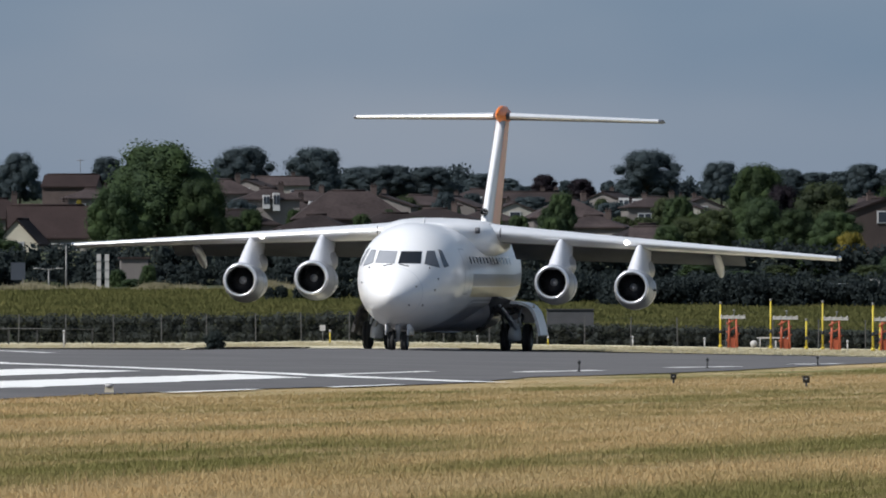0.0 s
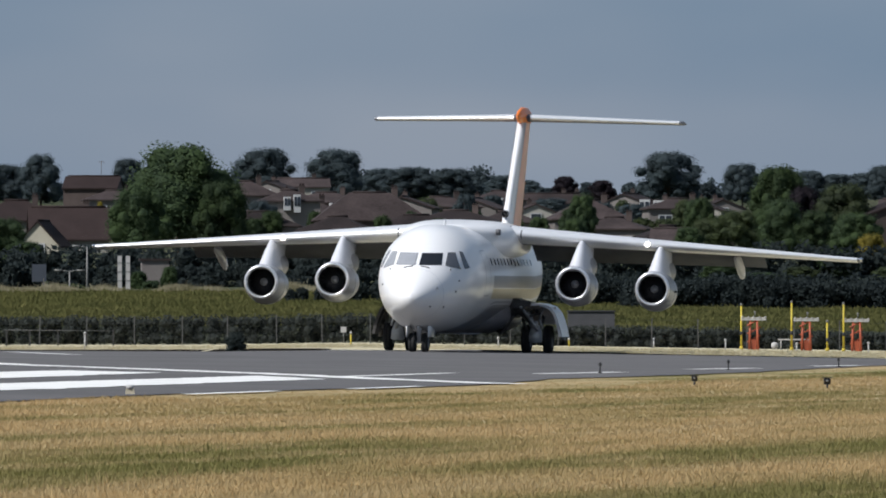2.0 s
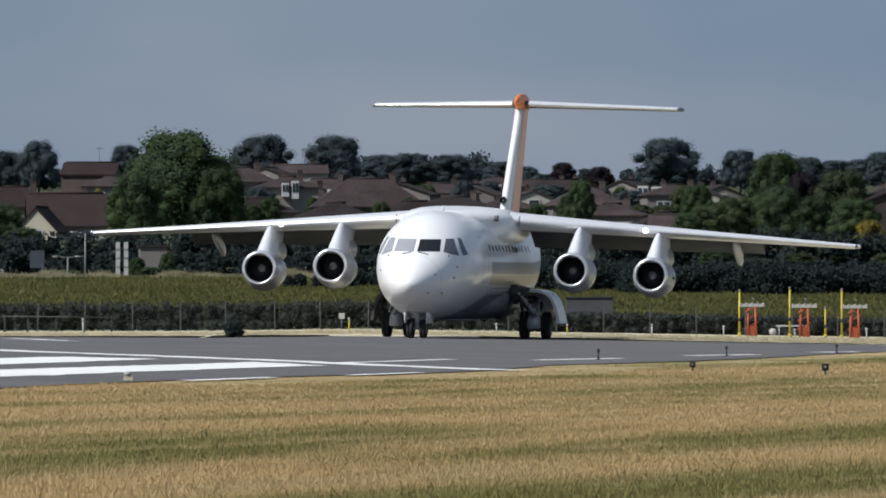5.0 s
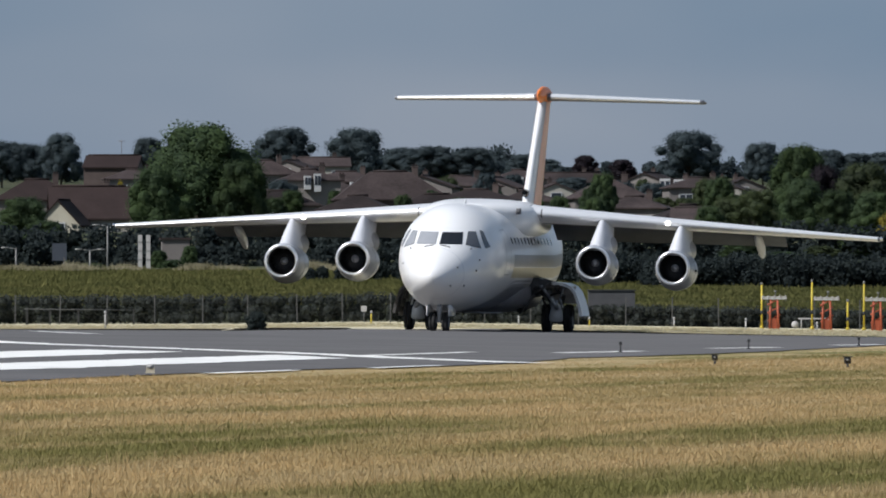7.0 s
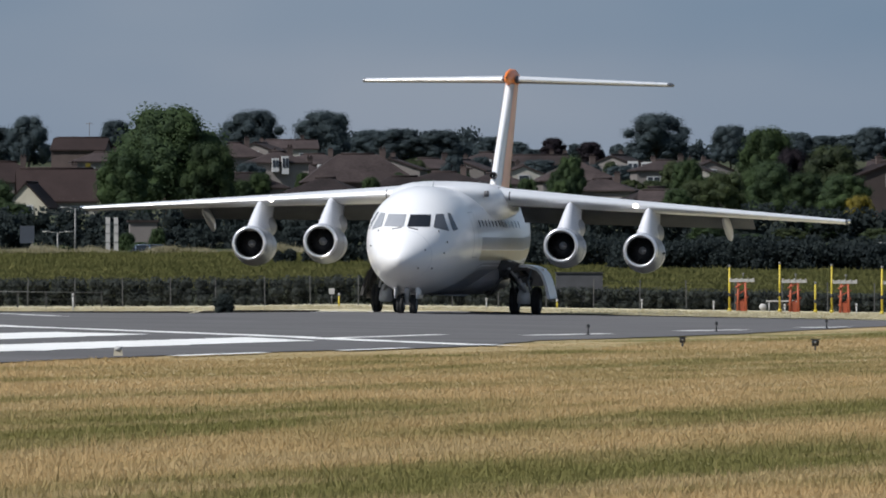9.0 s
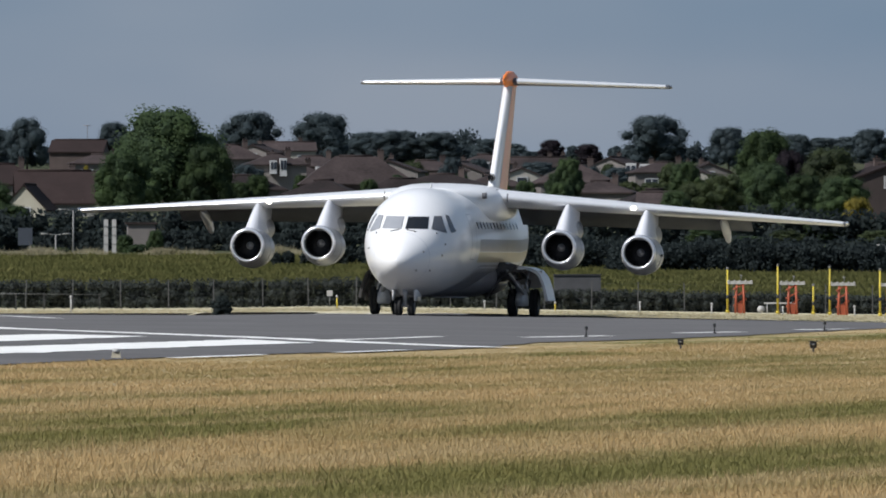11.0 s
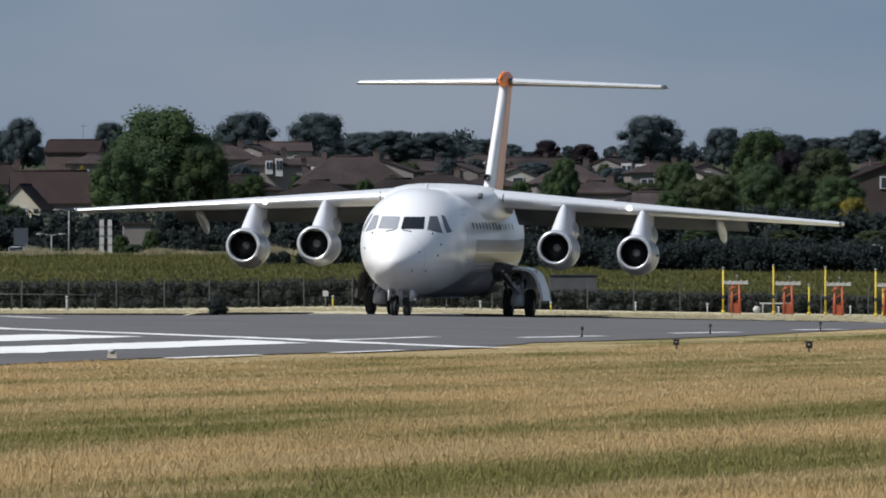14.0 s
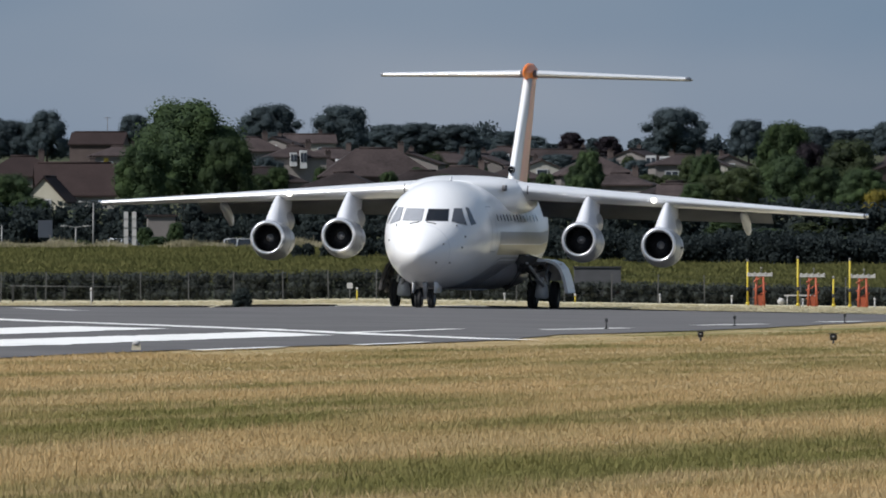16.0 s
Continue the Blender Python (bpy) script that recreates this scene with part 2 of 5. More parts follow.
# seam of the nose radome
bm = bmesh.new()
loft(bm, [[skin(y, 360 * i / 40, 0.003) for i in range(40)] for y in (-12.02, -12.0)], caps=False)
part("radome_seam", bm, M_PYL, plane)
# grey belly with underside shade in its colour, stepped into the white above
for nm, wide, off, mm, words in (("belly_shade_step", 72, 0.004, M_PYL, "pale grey step of painted underside shade"), ("belly_shade_step", 66, 0.006, M_FAIR, "mid grey step of painted underside shade"),
                                 ("belly_skin", 58, 0.008, M_BELLY, "grey painted belly skin with underside shade in it")):
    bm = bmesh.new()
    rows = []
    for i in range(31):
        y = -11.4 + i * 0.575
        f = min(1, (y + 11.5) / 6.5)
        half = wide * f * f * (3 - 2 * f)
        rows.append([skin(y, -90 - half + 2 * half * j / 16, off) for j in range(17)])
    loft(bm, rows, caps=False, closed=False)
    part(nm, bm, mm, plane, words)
# upper and lower fairings
bm = bmesh.new()
rings = []
for y, w, t in ((-5.4, 0.30, 4.17), (-4.6, 0.95, 4.25), (-3.9, 1.45, 4.32), (-3.2, 1.85, 4.38), (-2.6, 1.98, 4.41), (0.0, 2.0, 4.40), (2.0, 1.85, 4.34), (3.6, 1.2, 4.22), (4.6, 0.3, 4.15)):
    ring = []
    for i in range(24):
        a = 2 * math.pi * i / 24
        c, s = math.cos(a), math.sin(a)
        ring.append((w * abs(c) ** 0.7 * (1 if c > 0 else -1), y, 3.70 + (t - 3.70) * abs(s) ** 0.7 * (1 if s > 0 else -1)))
    rings.append(ring)
loft(bm, rings)
part("wing_fairing", bm, M_WHITE, plane, "white fairing over the wing root")
bm = bmesh.new()
rings = []
for y, w, b in ((-5.0, 0.5, 0.70), (-4.0, 1.1, 0.64), (-2.6, 1.45, 0.60), (-1.0, 1.62, 0.58), (1.5, 1.65, 0.58), (3.2, 1.4, 0.64), (4.6, 0.6, 0.75)):
    ring = []
    for i in range(28):
        a = 2 * math.pi * i / 28
        c, s = math.cos(a), math.sin(a)
        ring.append((w * abs(c) ** 0.75 * (1 if c > 0 else -1), y, 1.25 + (1.25 - b) * abs(s) ** 0.8 * (1 if s > 0 else -1)))
    rings.append(ring)
loft(bm, rings)
part("belly_fairing", bm, M_BELLY, plane, "grimy grey belly fairing with underside shade painted in, housing the gear bays")


# wings
def foil(x, le, chord, z, thick, tilt=2.5, n=16):
    """A wing section at span x: nose rounded, tail thin, tilted nose-up."""
    pts = []
    for i in range(2 * n):
        u = i / n if i < n else (2 * n - i) / n
        c = (1 - math.cos(math.pi * u)) / 2
        th = thick * (1.48 * math.sqrt(c) - 0.63 * c - 1.758 * c * c + 1.42 * c ** 3 - 0.5075 * c ** 4)
        zz = th if i < n else -th * 0.8
        yy = c * chord
        pts.append((x, le + yy, z + zz * chord - yy * math.sin(radians(tilt))))
    return pts


def le_y(x):
    return -2.65 + 0.30 * (abs(x) - 1.7)


def wing_z(x):
    return 3.95 - 0.0580 * (abs(x) - 1.7)


def chord(x):
    return 4.7 - 3.1 * (abs(x) - 1.7) / 11.47


for side in (1, -1):
    bm = bmesh.new()
    xs = [1.0, 1.7, 3, 4.5, 6, 7.5, 9, 10.5, 12, 12.9, 13.1, 13.17]
    loft(bm, [foil(side * x, le_y(x) + (0.25 if x > 13.1 else 0), chord(x) * (0.75 if x > 13.1 else 1), wing_z(x), 0.148 * (0.4 if x > 13.1 else 1) * (1 - 0.02 * x)) for x in xs])
    w = part("wing", bm, M_WING, plane, "swept wing with drooping tip, underside shade in its grey")
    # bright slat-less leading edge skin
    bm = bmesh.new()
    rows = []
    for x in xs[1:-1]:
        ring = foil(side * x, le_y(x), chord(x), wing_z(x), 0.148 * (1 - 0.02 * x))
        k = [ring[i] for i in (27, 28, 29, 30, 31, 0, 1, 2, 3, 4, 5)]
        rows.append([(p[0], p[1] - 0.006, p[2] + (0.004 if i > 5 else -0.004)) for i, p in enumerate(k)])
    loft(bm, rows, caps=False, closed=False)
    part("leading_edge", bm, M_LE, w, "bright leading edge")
    # dark joint where the leading edge meets the root fairing
    bm = bmesh.new()
    rows = []
    for x in (2.07, 2.11):
        ring = foil(side * x, le_y(x), chord(x), wing_z(x), 0.148 * (1 - 0.02 * x))
        rows.append([(p[0], p[1] - 0.014, p[2]) for p in [ring[i] for i in (27, 28, 29, 30, 31, 0, 1, 2, 3, 4)]])
    loft(bm, rows, caps=False, closed=False)
    part("root_joint", bm, M_SEAL, w)
    # flap, lowered
    for x0, x1 in ((1.95, 9.85),):
        bm = bmesh.new()
        rows = []
        for x in [x0 + (x1 - x0) * i / 8 for i in range(9)]:
            c = chord(x)
            y0 = le_y(x) + 0.76 * c
            z0 = wing_z(x) - 0.76 * c * 0.0436 - 0.05
            fc, dn = 0.36 * c, radians(23)
            rows.append([(side * x, y0, z0 + 0.07), (side * x, y0 + fc * math.cos(dn), z0 - fc * math.sin(dn) + 0.015),
                         (side * x, y0 + fc * math.cos(dn), z0 - fc * math.sin(dn) - 0.015), (side * x, y0 + 0.12, z0 - 0.09), (side * x, y0 - 0.05, z0 - 0.02)])
        loft(bm, rows)
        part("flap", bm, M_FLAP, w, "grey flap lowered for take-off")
    # aileron
    bm = bmesh.new()
    rows = []
    for x in (9.95, 11.4, 12.85):
        c = chord(x)
        y0 = le_y(x) + 0.78 * c
        z0 = wing_z(x) - 0.78 * c * 0.0436
        rows.append([(side * x, y0, z0 + 0.04), (side * x, y0 + 0.26 * c, z0 - 0.02), (side * x, y0, z0 - 0.05)])
    loft(bm, rows)
    part("aileron", bm, M_WING, w)
    # flap track fairings
    for x in (8.95,):
        bm = bmesh.new()
        c = chord(x)
        y0, z0 = le_y(x) + 0.5 * c, wing_z(x) - 0.28
        rows = []
        for s, r, dz in ((0, 0.01, 0.05), (0.3, 0.09, 0), (0.9, 0.14, -0.07), (1.6, 0.15, -0.30), (2.1, 0.11, -0.52), (2.4, 0.02, -0.66)):
            rows.append([(side * x + r * math.cos(a), y0 + s, z0 + dz + 1.5 * r * math.sin(a)) for a in [2 * math.pi * i / 12 for i in range(12)]])
        loft(bm, rows)
        part("flap_track_fairing", bm, M_PYL, w)
    # landing light in the leading edge
    bm = bmesh.new()
    bmesh.ops.create_uvsphere(bm, u_segments=14, v_segments=8, radius=0.085, matrix=Matrix.Translation((side * 6.22, le_y(6.22) - 0.01, wing_z(6.22) + 0.0)))
    part("landing_light", bm, M_LAMP, w, "lit landing light")
    bm = bmesh.new()
    bmesh.ops.create_uvsphere(bm, u_segments=10, v_segments=6, radius=0.07, matrix=Matrix.Translation((side * 13.19, le_y(13) + 0.35, wing_z(13.1) + 0.02)) @ Matrix.Diagonal((0.9, 2.2, 1, 1)))
    part("wingtip_light", bm, M_ALU, w)

# engines: fans are keyed below
fans = []
BLADE = []


def blade_mesh():
    """One twisted fan blade, shared by all."""
    if not BLADE:
        bm = bmesh.new()
        rows = []
        for r, tw in ((0.13, 0.2), (0.28, 0.55), (0.465, 0.95)):
            hw = 0.035 + 0.05 * r
            u = Vector((1, 0, 0))
            d = Vector((0, math.sin(tw) * hw, math.cos(tw) * hw))
            n = d.cross(u).normalized() * 0.006
            rows.append([tuple(u * r + d + n), tuple(u * r - d + n), tuple(u * r - d - n), tuple(u * r + d - n)])
        loft(bm, rows)
        bmesh.ops.recalc_face_normals(bm, faces=bm.faces)
        me = bpy.data.meshes.new("fan_blade")
        bm.to_mesh(me)
        bm.free()
        me.materials.append(M_BLADE)
        BLADE.append(me)
    return BLADE[0]


def engine(x, y, z, side):
    e = new("engine")
    e.parent = plane
    e.location = (x, y, z)
    e["label"] = "silver-grey podded turbofan engine with dark intake"
    bm = bmesh.new()
    lathe(bm, [(0.10, 0.578), (0.22, 0.605), (0.45, 0.638), (0.8, 0.662), (1.2, 0.668), (1.7, 0.645), (2.3, 0.57), (2.55, 0.52), (2.5, 0.48), (2.0, 0.45)], 40)
    for v in bm.verts:
        v.co.z -= 0.09 * min(1, max(0, (v.co.y - 0.08) / 0.9))
    part("nacelle", bm, M_NAC, e)
    bm = bmesh.new()
    lathe(bm, [(0.105, 0.588), (0.06, 0.582), (0.02, 0.566), (-0.002, 0.545), (-0.014, 0.522), (-0.006, 0.496), (0.03, 0.476), (0.08, 0.466), (0.14, 0.463)], 40)
    part("intake_lip", bm, M_LIP, e, "bright metal intake lip")
    bm = bmesh.new()
    lathe(bm, [(0.13, 0.464), (0.4, 0.475), (0.8, 0.485), (1.0, 0.48), (1.0, 0.02)], 32)
    part("intake_duct", bm, M_DARK, e)
    # joint between the lip and the cowl, and the cowl door seams
    bm = bmesh.new()
    lathe(bm, [(0.112, 0.588), (0.112, 0.596), (0.150, 0.600), (0.150, 0.588)], 40)
    part("cowl_joint", bm, M_BAND, e)
    bm = bmesh.new()
    lathe(bm, [(0.905, 0.662), (0.905, 0.672), (0.935, 0.673), (0.935, 0.662)], 40)
    for v in bm.verts:
        v.co.z -= 0.083
    part("cowl_joint", bm, M_BAND, e)
    if x > 5:
        bm = bmesh.new()
        box(bm, 0.655, 1.0, -0.08, 0.05, 0.5, 0.07)
        bmesh.ops.bevel(bm, geom=bm.edges[:], offset=0.02, segments=1)
        part("cowl_vent", bm, M_DARK, e, "dark slot on the cowl side")
    fan = new("fan")
    fan.parent = plane
    fan.location = (x, y + 0.62, z)
    fan["label"] = "dark engine fan with grey spinner"
    for k in range(22):
        b = new("fan_blade", blade_mesh())
        b.parent = fan
        b.rotation_euler = (0, -2 * math.pi * k / 22, 0)
    bm = bmesh.new()
    lathe(bm, [(-0.20, 0.004), (-0.17, 0.05), (-0.08, 0.10), (0.03, 0.135), (0.08, 0.135)], 20)
    part("spinner", bm, M_SPIN, fan)
    bm = bmesh.new()
    box(bm, 0.05, -0.10, 0.05, 0.06, 0.03, 0.05)
    part("spinner_mark", bm, M_WHITE, fan)
    fans.append((fan, x, y + 0.62, z))
    # pylon, leaning forward from the wing
    bm = bmesh.new()
    rings = []
    zt = wing_z(x) - z + 0.02
    yl = le_y(x) - y
    for f in (0, 0.15, 0.35, 0.55, 0.75, 0.9, 1.0):
        zz = 0.42 + (zt - 0.42) * f
        lead = 0.45 + (yl + 0.10 - 0.45) * f ** 1.1
        length = 2.9 - 0.2 * f
        w = 0.15 + 0.24 * (1 - f) ** 0.8
        rings.append([(w * math.sin(2 * math.pi * i / 16) , lead + length * (0.5 - 0.5 * math.cos(2 * math.pi * i / 16)), zz) for i in range(16)])
    loft(bm, rings)
    part("pylon", bm, M_PYL, e, "pale grey engine pylon")
    # darker grey holds the shade of the pylon's rear facet
    bm = bmesh.new()
    bmesh.ops.create_uvsphere(bm, u_segments=18, v_segments=10, radius=1.0, matrix=Matrix.Translation((0.0, 2.75, 0.58)) @ Matrix.Diagonal((0.43, 1.35, 0.46, 1)))
    part("pylon_fairing", bm, M_FAIR, e, "rounded grey fairing behind the pylon")
    bm = bmesh.new()
    lathe(bm, [(2.2, 0.43), (2.9, 0.33), (3.2, 0.26), (3.1, 0.2)], 24)
    part("exhaust_nozzle", bm, M_ALU, e)
    return e


for x, y, z in ((4.07, -4.05, 2.31), (6.64, -3.15, 2.19)):
    engine(x, y, z, 1)
    engine(-x, y, z, -1)


# fin, rudder and tailplane
def slab(bm, rows, thick):
    """A swept surface standing up: rows of (z, leading y, chord, thickness)."""
    rings = []
    for z, y0, c, t in rows:
        ring = []
        for i in range(20):
            u = i / 10 if i < 10 else (20 - i) / 10
            k = (1 - math.cos(math.pi * u)) / 2
            th = t * (1.48 * math.sqrt(k) - 0.63 * k - 1.758 * k * k + 1.42 * k ** 3 - 0.5075 * k ** 4)
            ring.append((th if i < 10 else -th, y0 + k * c, z))
        rings.append(ring)
    loft(bm, rings)


FIN = [(3.6, 7.0, 4.7, 0.44), (4.3, 8.1, 4.0, 0.44), (6.0, 9.7, 3.3, 0.38), (7.95, 11.5, 2.45, 0.34)]
bm = bmesh.new()
slab(bm, FIN, 0)
part("fin", bm, M_WHITE, plane, "white swept fin")
for side in (1, -1):
    for nm, k0, k1, mm, words in (("fin_stripe", 0.17, 0.60, M_SALMON, "pale orange band on the fin"), ("rudder", 0.615, 0.99, M_SALMON, "pale orange painted rudder")):
        bm = bmesh.new()
        rows = []
        for z, y0, c, t in FIN[1:]:
            row = []
            for i in range(7):
                k = k0 + (k1 - k0) * i / 6
                th = t * (1.48 * math.sqrt(k) - 0.63 * k - 1.758 * k * k + 1.42 * k ** 3 - 0.5075 * k ** 4)
                row.append((side * (th + 0.012), y0 + k * c, z))
            rows.append(row)
        loft(bm, rows, caps=False, closed=False)
        part(nm, bm, mm, plane, words)
bm = bmesh.new()
lathe(bm, [(10.95, 0.02), (11.1, 0.09), (11.4, 0.14), (12.0, 0.19), (13.0, 0.19), (13.9, 0.12), (14.3, 0.02)], 20)
for v in bm.verts:
    v.co.x *= 0.88
    v.co.z = 8.16 + v.co.z * 1.75
part("fin_bullet", bm, M_ORANGE, plane, "orange bullet fairing on top of the fin")
bm = bmesh.new()
lathe(bm, [(0, 0.11), (0.03, 0.13), (0.12, 0.14)], 16)
lathe(bm, [(0, 0.105), (0.10, 0.08), (0.10, 0.01)], 16)
part("ram_air_intake", bm, M_DARK, plane, "round black air intake at the foot of the fin", m=Matrix.Translation((-0.02, 8.22, 4.70)))
for side in (1, -1):
    bm = bmesh.new()
    loft(bm, [foil(side * x, 11.9 + 0.28 * x, 2.5 - 0.2 * x, 8.12 - 0.015 * x, 0.12, 0.5) for x in (0.1, 1.5, 3, 4.5, 5.35, 5.5)])
    # body in the dark wing grey, for its shaded underside
    t = part("tailplane", bm, M_WING, plane, "tailplane set on top of the fin, underside shade in its grey")
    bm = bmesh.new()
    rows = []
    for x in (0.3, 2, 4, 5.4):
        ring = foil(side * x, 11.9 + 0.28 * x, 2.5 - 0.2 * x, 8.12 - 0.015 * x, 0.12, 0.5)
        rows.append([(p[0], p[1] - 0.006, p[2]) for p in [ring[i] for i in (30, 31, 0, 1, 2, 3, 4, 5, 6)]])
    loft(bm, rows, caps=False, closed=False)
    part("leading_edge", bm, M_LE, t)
# split tail airbrakes, closed
bm = bmesh.new()
rod(bm, (0, 13.9, 3.5), (0, 14.35, 3.5), 0.16, 0.03, 14)
part("tail_cone", bm, M_WHITE, plane)


# landing gear
def wheel(parent, x, y, r, w, drop=0.0):
    wh = new("wheel")
    wh.parent = plane
    wh.location = (x, y, r - drop)
    bm = bmesh.new()
    lathe(bm, [(-w * 0.5, r * 0.55), (-w * 0.52, r * 0.75), (-w * 0.45, r * 0.92), (-w * 0.28, r * 0.99), (-w * 0.1, r), (-w * 0.09, r * 0.975), (w * 0.09, r * 0.975), (w * 0.1, r), (w * 0.28, r * 0.99),
               (w * 0.45, r * 0.92), (w * 0.52, r * 0.75), (w * 0.5, r * 0.55)], 32, axis="X")
    part("tyre", bm, M_TYRE, wh)
    bm = bmesh.new()
    lathe(bm, [(-w * 0.42, 0.02), (-w * 0.4, r * 0.2), (-w * 0.3, r * 0.45), (-w * 0.49, r * 0.56), (w * 0.49, r * 0.56), (w * 0.3, r * 0.45), (w * 0.4, r * 0.2), (w * 0.42, 0.02)], 24, axis="X")
    part("rim", bm, M_RIM, wh)
    return wh


for side in (1, -1):
    g = new("main_gear")
    g.parent = plane
    g["label"] = "twin-wheel main landing gear with trailing arm"
    for o in (-0.37, 0.37):
        wheel(g, side * 2.36 + o, 0, 0.485, 0.30, 0.07)
    bm = bmesh.new()
    rod(bm, (side * 2.36 - 0.35, 0, 0.415), (side * 2.36 + 0.35, 0, 0.415), 0.07)
    rod(bm, (side * 2.36, 0, 0.46), (side * 2.30, -0.35, 0.95), 0.10)
    rod(bm, (side * 2.30, -0.35, 0.80), (side * 1.75, -0.25, 1.75), 0.12)
    rod(bm, (side * 2.34, 0.25, 0.52), (side * 2.0, 0.2, 1.6), 0.06)
    loft(bm, [[(side * 2.36 + sx * wd, -0.50 + sy, z) for sx, sy in ((-1, 0), (1, 0), (1, 0.12), (-1, 0.12))] for z, wd in ((0.30, 0.16), (0.36, 0.23), (0.62, 0.21), (0.90, 0.12))])
    box(bm, side * 2.33, -0.46, 0.90, 0.20, 0.10, 0.26)
    part("leg", bm, M_STEEL, g, "grey gear leg")
    bm = bmesh.new()
    bar(bm, [(side * 2.2, -0.42, 0.98), (side * 1.75, -1.25, 1.45), (side * 2.5, -0.9, 1.5)], 0.10, 0.10)
    bar(bm, [(side * 2.55, -0.40, 0.80), (side * 2.62, -0.38, 1.15), (side * 2.1, -0.3, 1.62)], 0.08, 0.08)
    bar(bm, [(side * 2.05, -0.5, 0.75), (side * 1.9, -0.45, 1.1), (side * 2.45, -0.4, 1.3)], 0.07, 0.07)
    part("brace", bm, M_BAY, g, "dark folding brace")
    bm = bmesh.new()
    bar(bm, [(side * 1.95, -1.28, 1.50), (side * 2.2, -0.9, 1.12), (side * 2.42, -0.55, 0.72)], 0.09, 0.06)
    bar(bm, [(side * 2.62, -0.6, 1.45), (side * 2.5, -0.55, 1.1), (side * 2.58, -0.5, 0.8)], 0.05, 0.05)
    part("side_stay", bm, M_STEEL, g, "light grey side stay")
    # curved door hanging outboard of the wheels
    path = [(1.85, 1.58), (2.25, 1.60), (2.62, 1.57), (2.86, 1.48), (3.02, 1.30), (3.12, 1.05), (3.20, 0.78), (3.26, 0.50)]
    bm = bmesh.new()
    rings = []
    for i, (px, pz) in enumerate(path):
        a = path[max(0, i - 1)]
        b = path[min(len(path) - 1, i + 1)]
        d = Vector((b[0] - a[0], b[1] - a[1])).normalized()
        n = Vector((-d.y, d.x)) * 0.05
        y0, y1 = (-0.85, 1.0) if side == 1 else (-0.1, 0.6)
        rings.append([(side * (px + n.x), y0, pz + n.y), (side * (px + n.x), y1, pz + n.y), (side * (px - n.x), y1, pz - n.y), (side * (px - n.x), y0, pz - n.y)])
    loft(bm, rings)
    d = part("gear_door", bm, M_WHITE if side == 1 else M_BAY, g, "curved white gear door hanging open" if side == 1 else "curved gear door in dark grey", smooth=False)
    bm = bmesh.new()
    for i in range(len(path) - 1):
        (x0, z0), (x1, z1) = path[i], path[i + 1]
        box(bm, side * ((x0 + x1) / 2 - 0.10), 0.75, (z0 + z1) / 2 - 0.07, abs(x1 - x0) + 0.10, 0.10, abs(z1 - z0) + 0.06)
    part("door_rib", bm, M_BAYTAN if side == 1 else M_BAY, g)
    bm = bmesh.new()
    box(bm, side * (2.58 if side == 1 else 1.6), -0.12 if side == 1 else 0.5, 1.22, 0.80, 0.06, 0.60)
    bmesh.ops.bevel(bm, geom=bm.edges[:], offset=0.05, segments=2)
    part("bay_panel", bm, M_BAYTAN, g, "tan primer panel above the wheels")
    # closed dark solid stands in for the shade of the open bay
    bm = bmesh.new()
    loft(bm, [[(side * 1.45, y, 1.85), (side * 2.25, y, 1.62), (side * 2.12, y, 1.38), (side * 1.72, y, 1.22), (side * 1.42, y, 0.92), (side * 1.12, y, 0.62), (side * 1.0, y, 1.2)] for y in (-1.15, 0.9)])
    part("gear_bay", bm, M_BAY, g, "dark solid filling the gear bay")
    bm = bmesh.new()
    bar(bm, [(side * 2.25, -1.2, 1.66), (side * 1.72, -1.22, 1.2), (side * 1.25, -1.2, 0.58)], 0.16, 0.08)
    part("bay_lip", bm, M_BAY, g)
ng = new("nose_gear")
ng.parent = plane
ng["label"] = "twin-wheel nose landing gear"
for o in (-0.21, 0.21):
    wheel(ng, o, -11.1, 0.315, 0.22)
bm = bmesh.new()
rod(bm, (0, -11.1, 0.34), (0, -11.2, 1.3), 0.085)
rod(bm, (-0.22, -11.1, 0.335), (0.22, -11.1, 0.335), 0.05)
rod(bm, (0, -11.05, 0.55), (0, -10.2, 1.0), 0.045)
box(bm, 0, -11.22, 0.78, 0.14, 0.10, 0.16)
part("leg", bm, M_STEEL, ng)
for side in (1, -1):
    bm = bmesh.new()
    box(bm, side * 0.36, -10.8, 0.68, 0.03, 1.4, 0.36)
    bmesh.ops.bevel(bm, geom=bm.edges[:], offset=0.01, segments=1)
    part("nose_gear_door", bm, M_WHITE, ng)
bm = bmesh.new()
box(bm, 0.45, -6.4, 0.605, 1.5, 2.6, 0.03)
bmesh.ops.bevel(bm, geom=bm.edges[:], offset=0.012, segments=1)
part("belly_panel", bm, M_WING, plane)
for y, z in ((-6.1, 4.24),):
    bm = bmesh.new()
    loft(bm, [[(0.03, y, z - 0.12), (0, y + 0.5, z - 0.12), (-0.03, y, z - 0.12), (0, y - 0.06, z - 0.12)], [(0.012, y + 0.3, z + 0.16), (0, y + 0.5, z + 0.16), (-0.012, y + 0.3, z + 0.16), (0, y + 0.26, z + 0.16)]])
    part("antenna", bm, M_WHITE, plane)


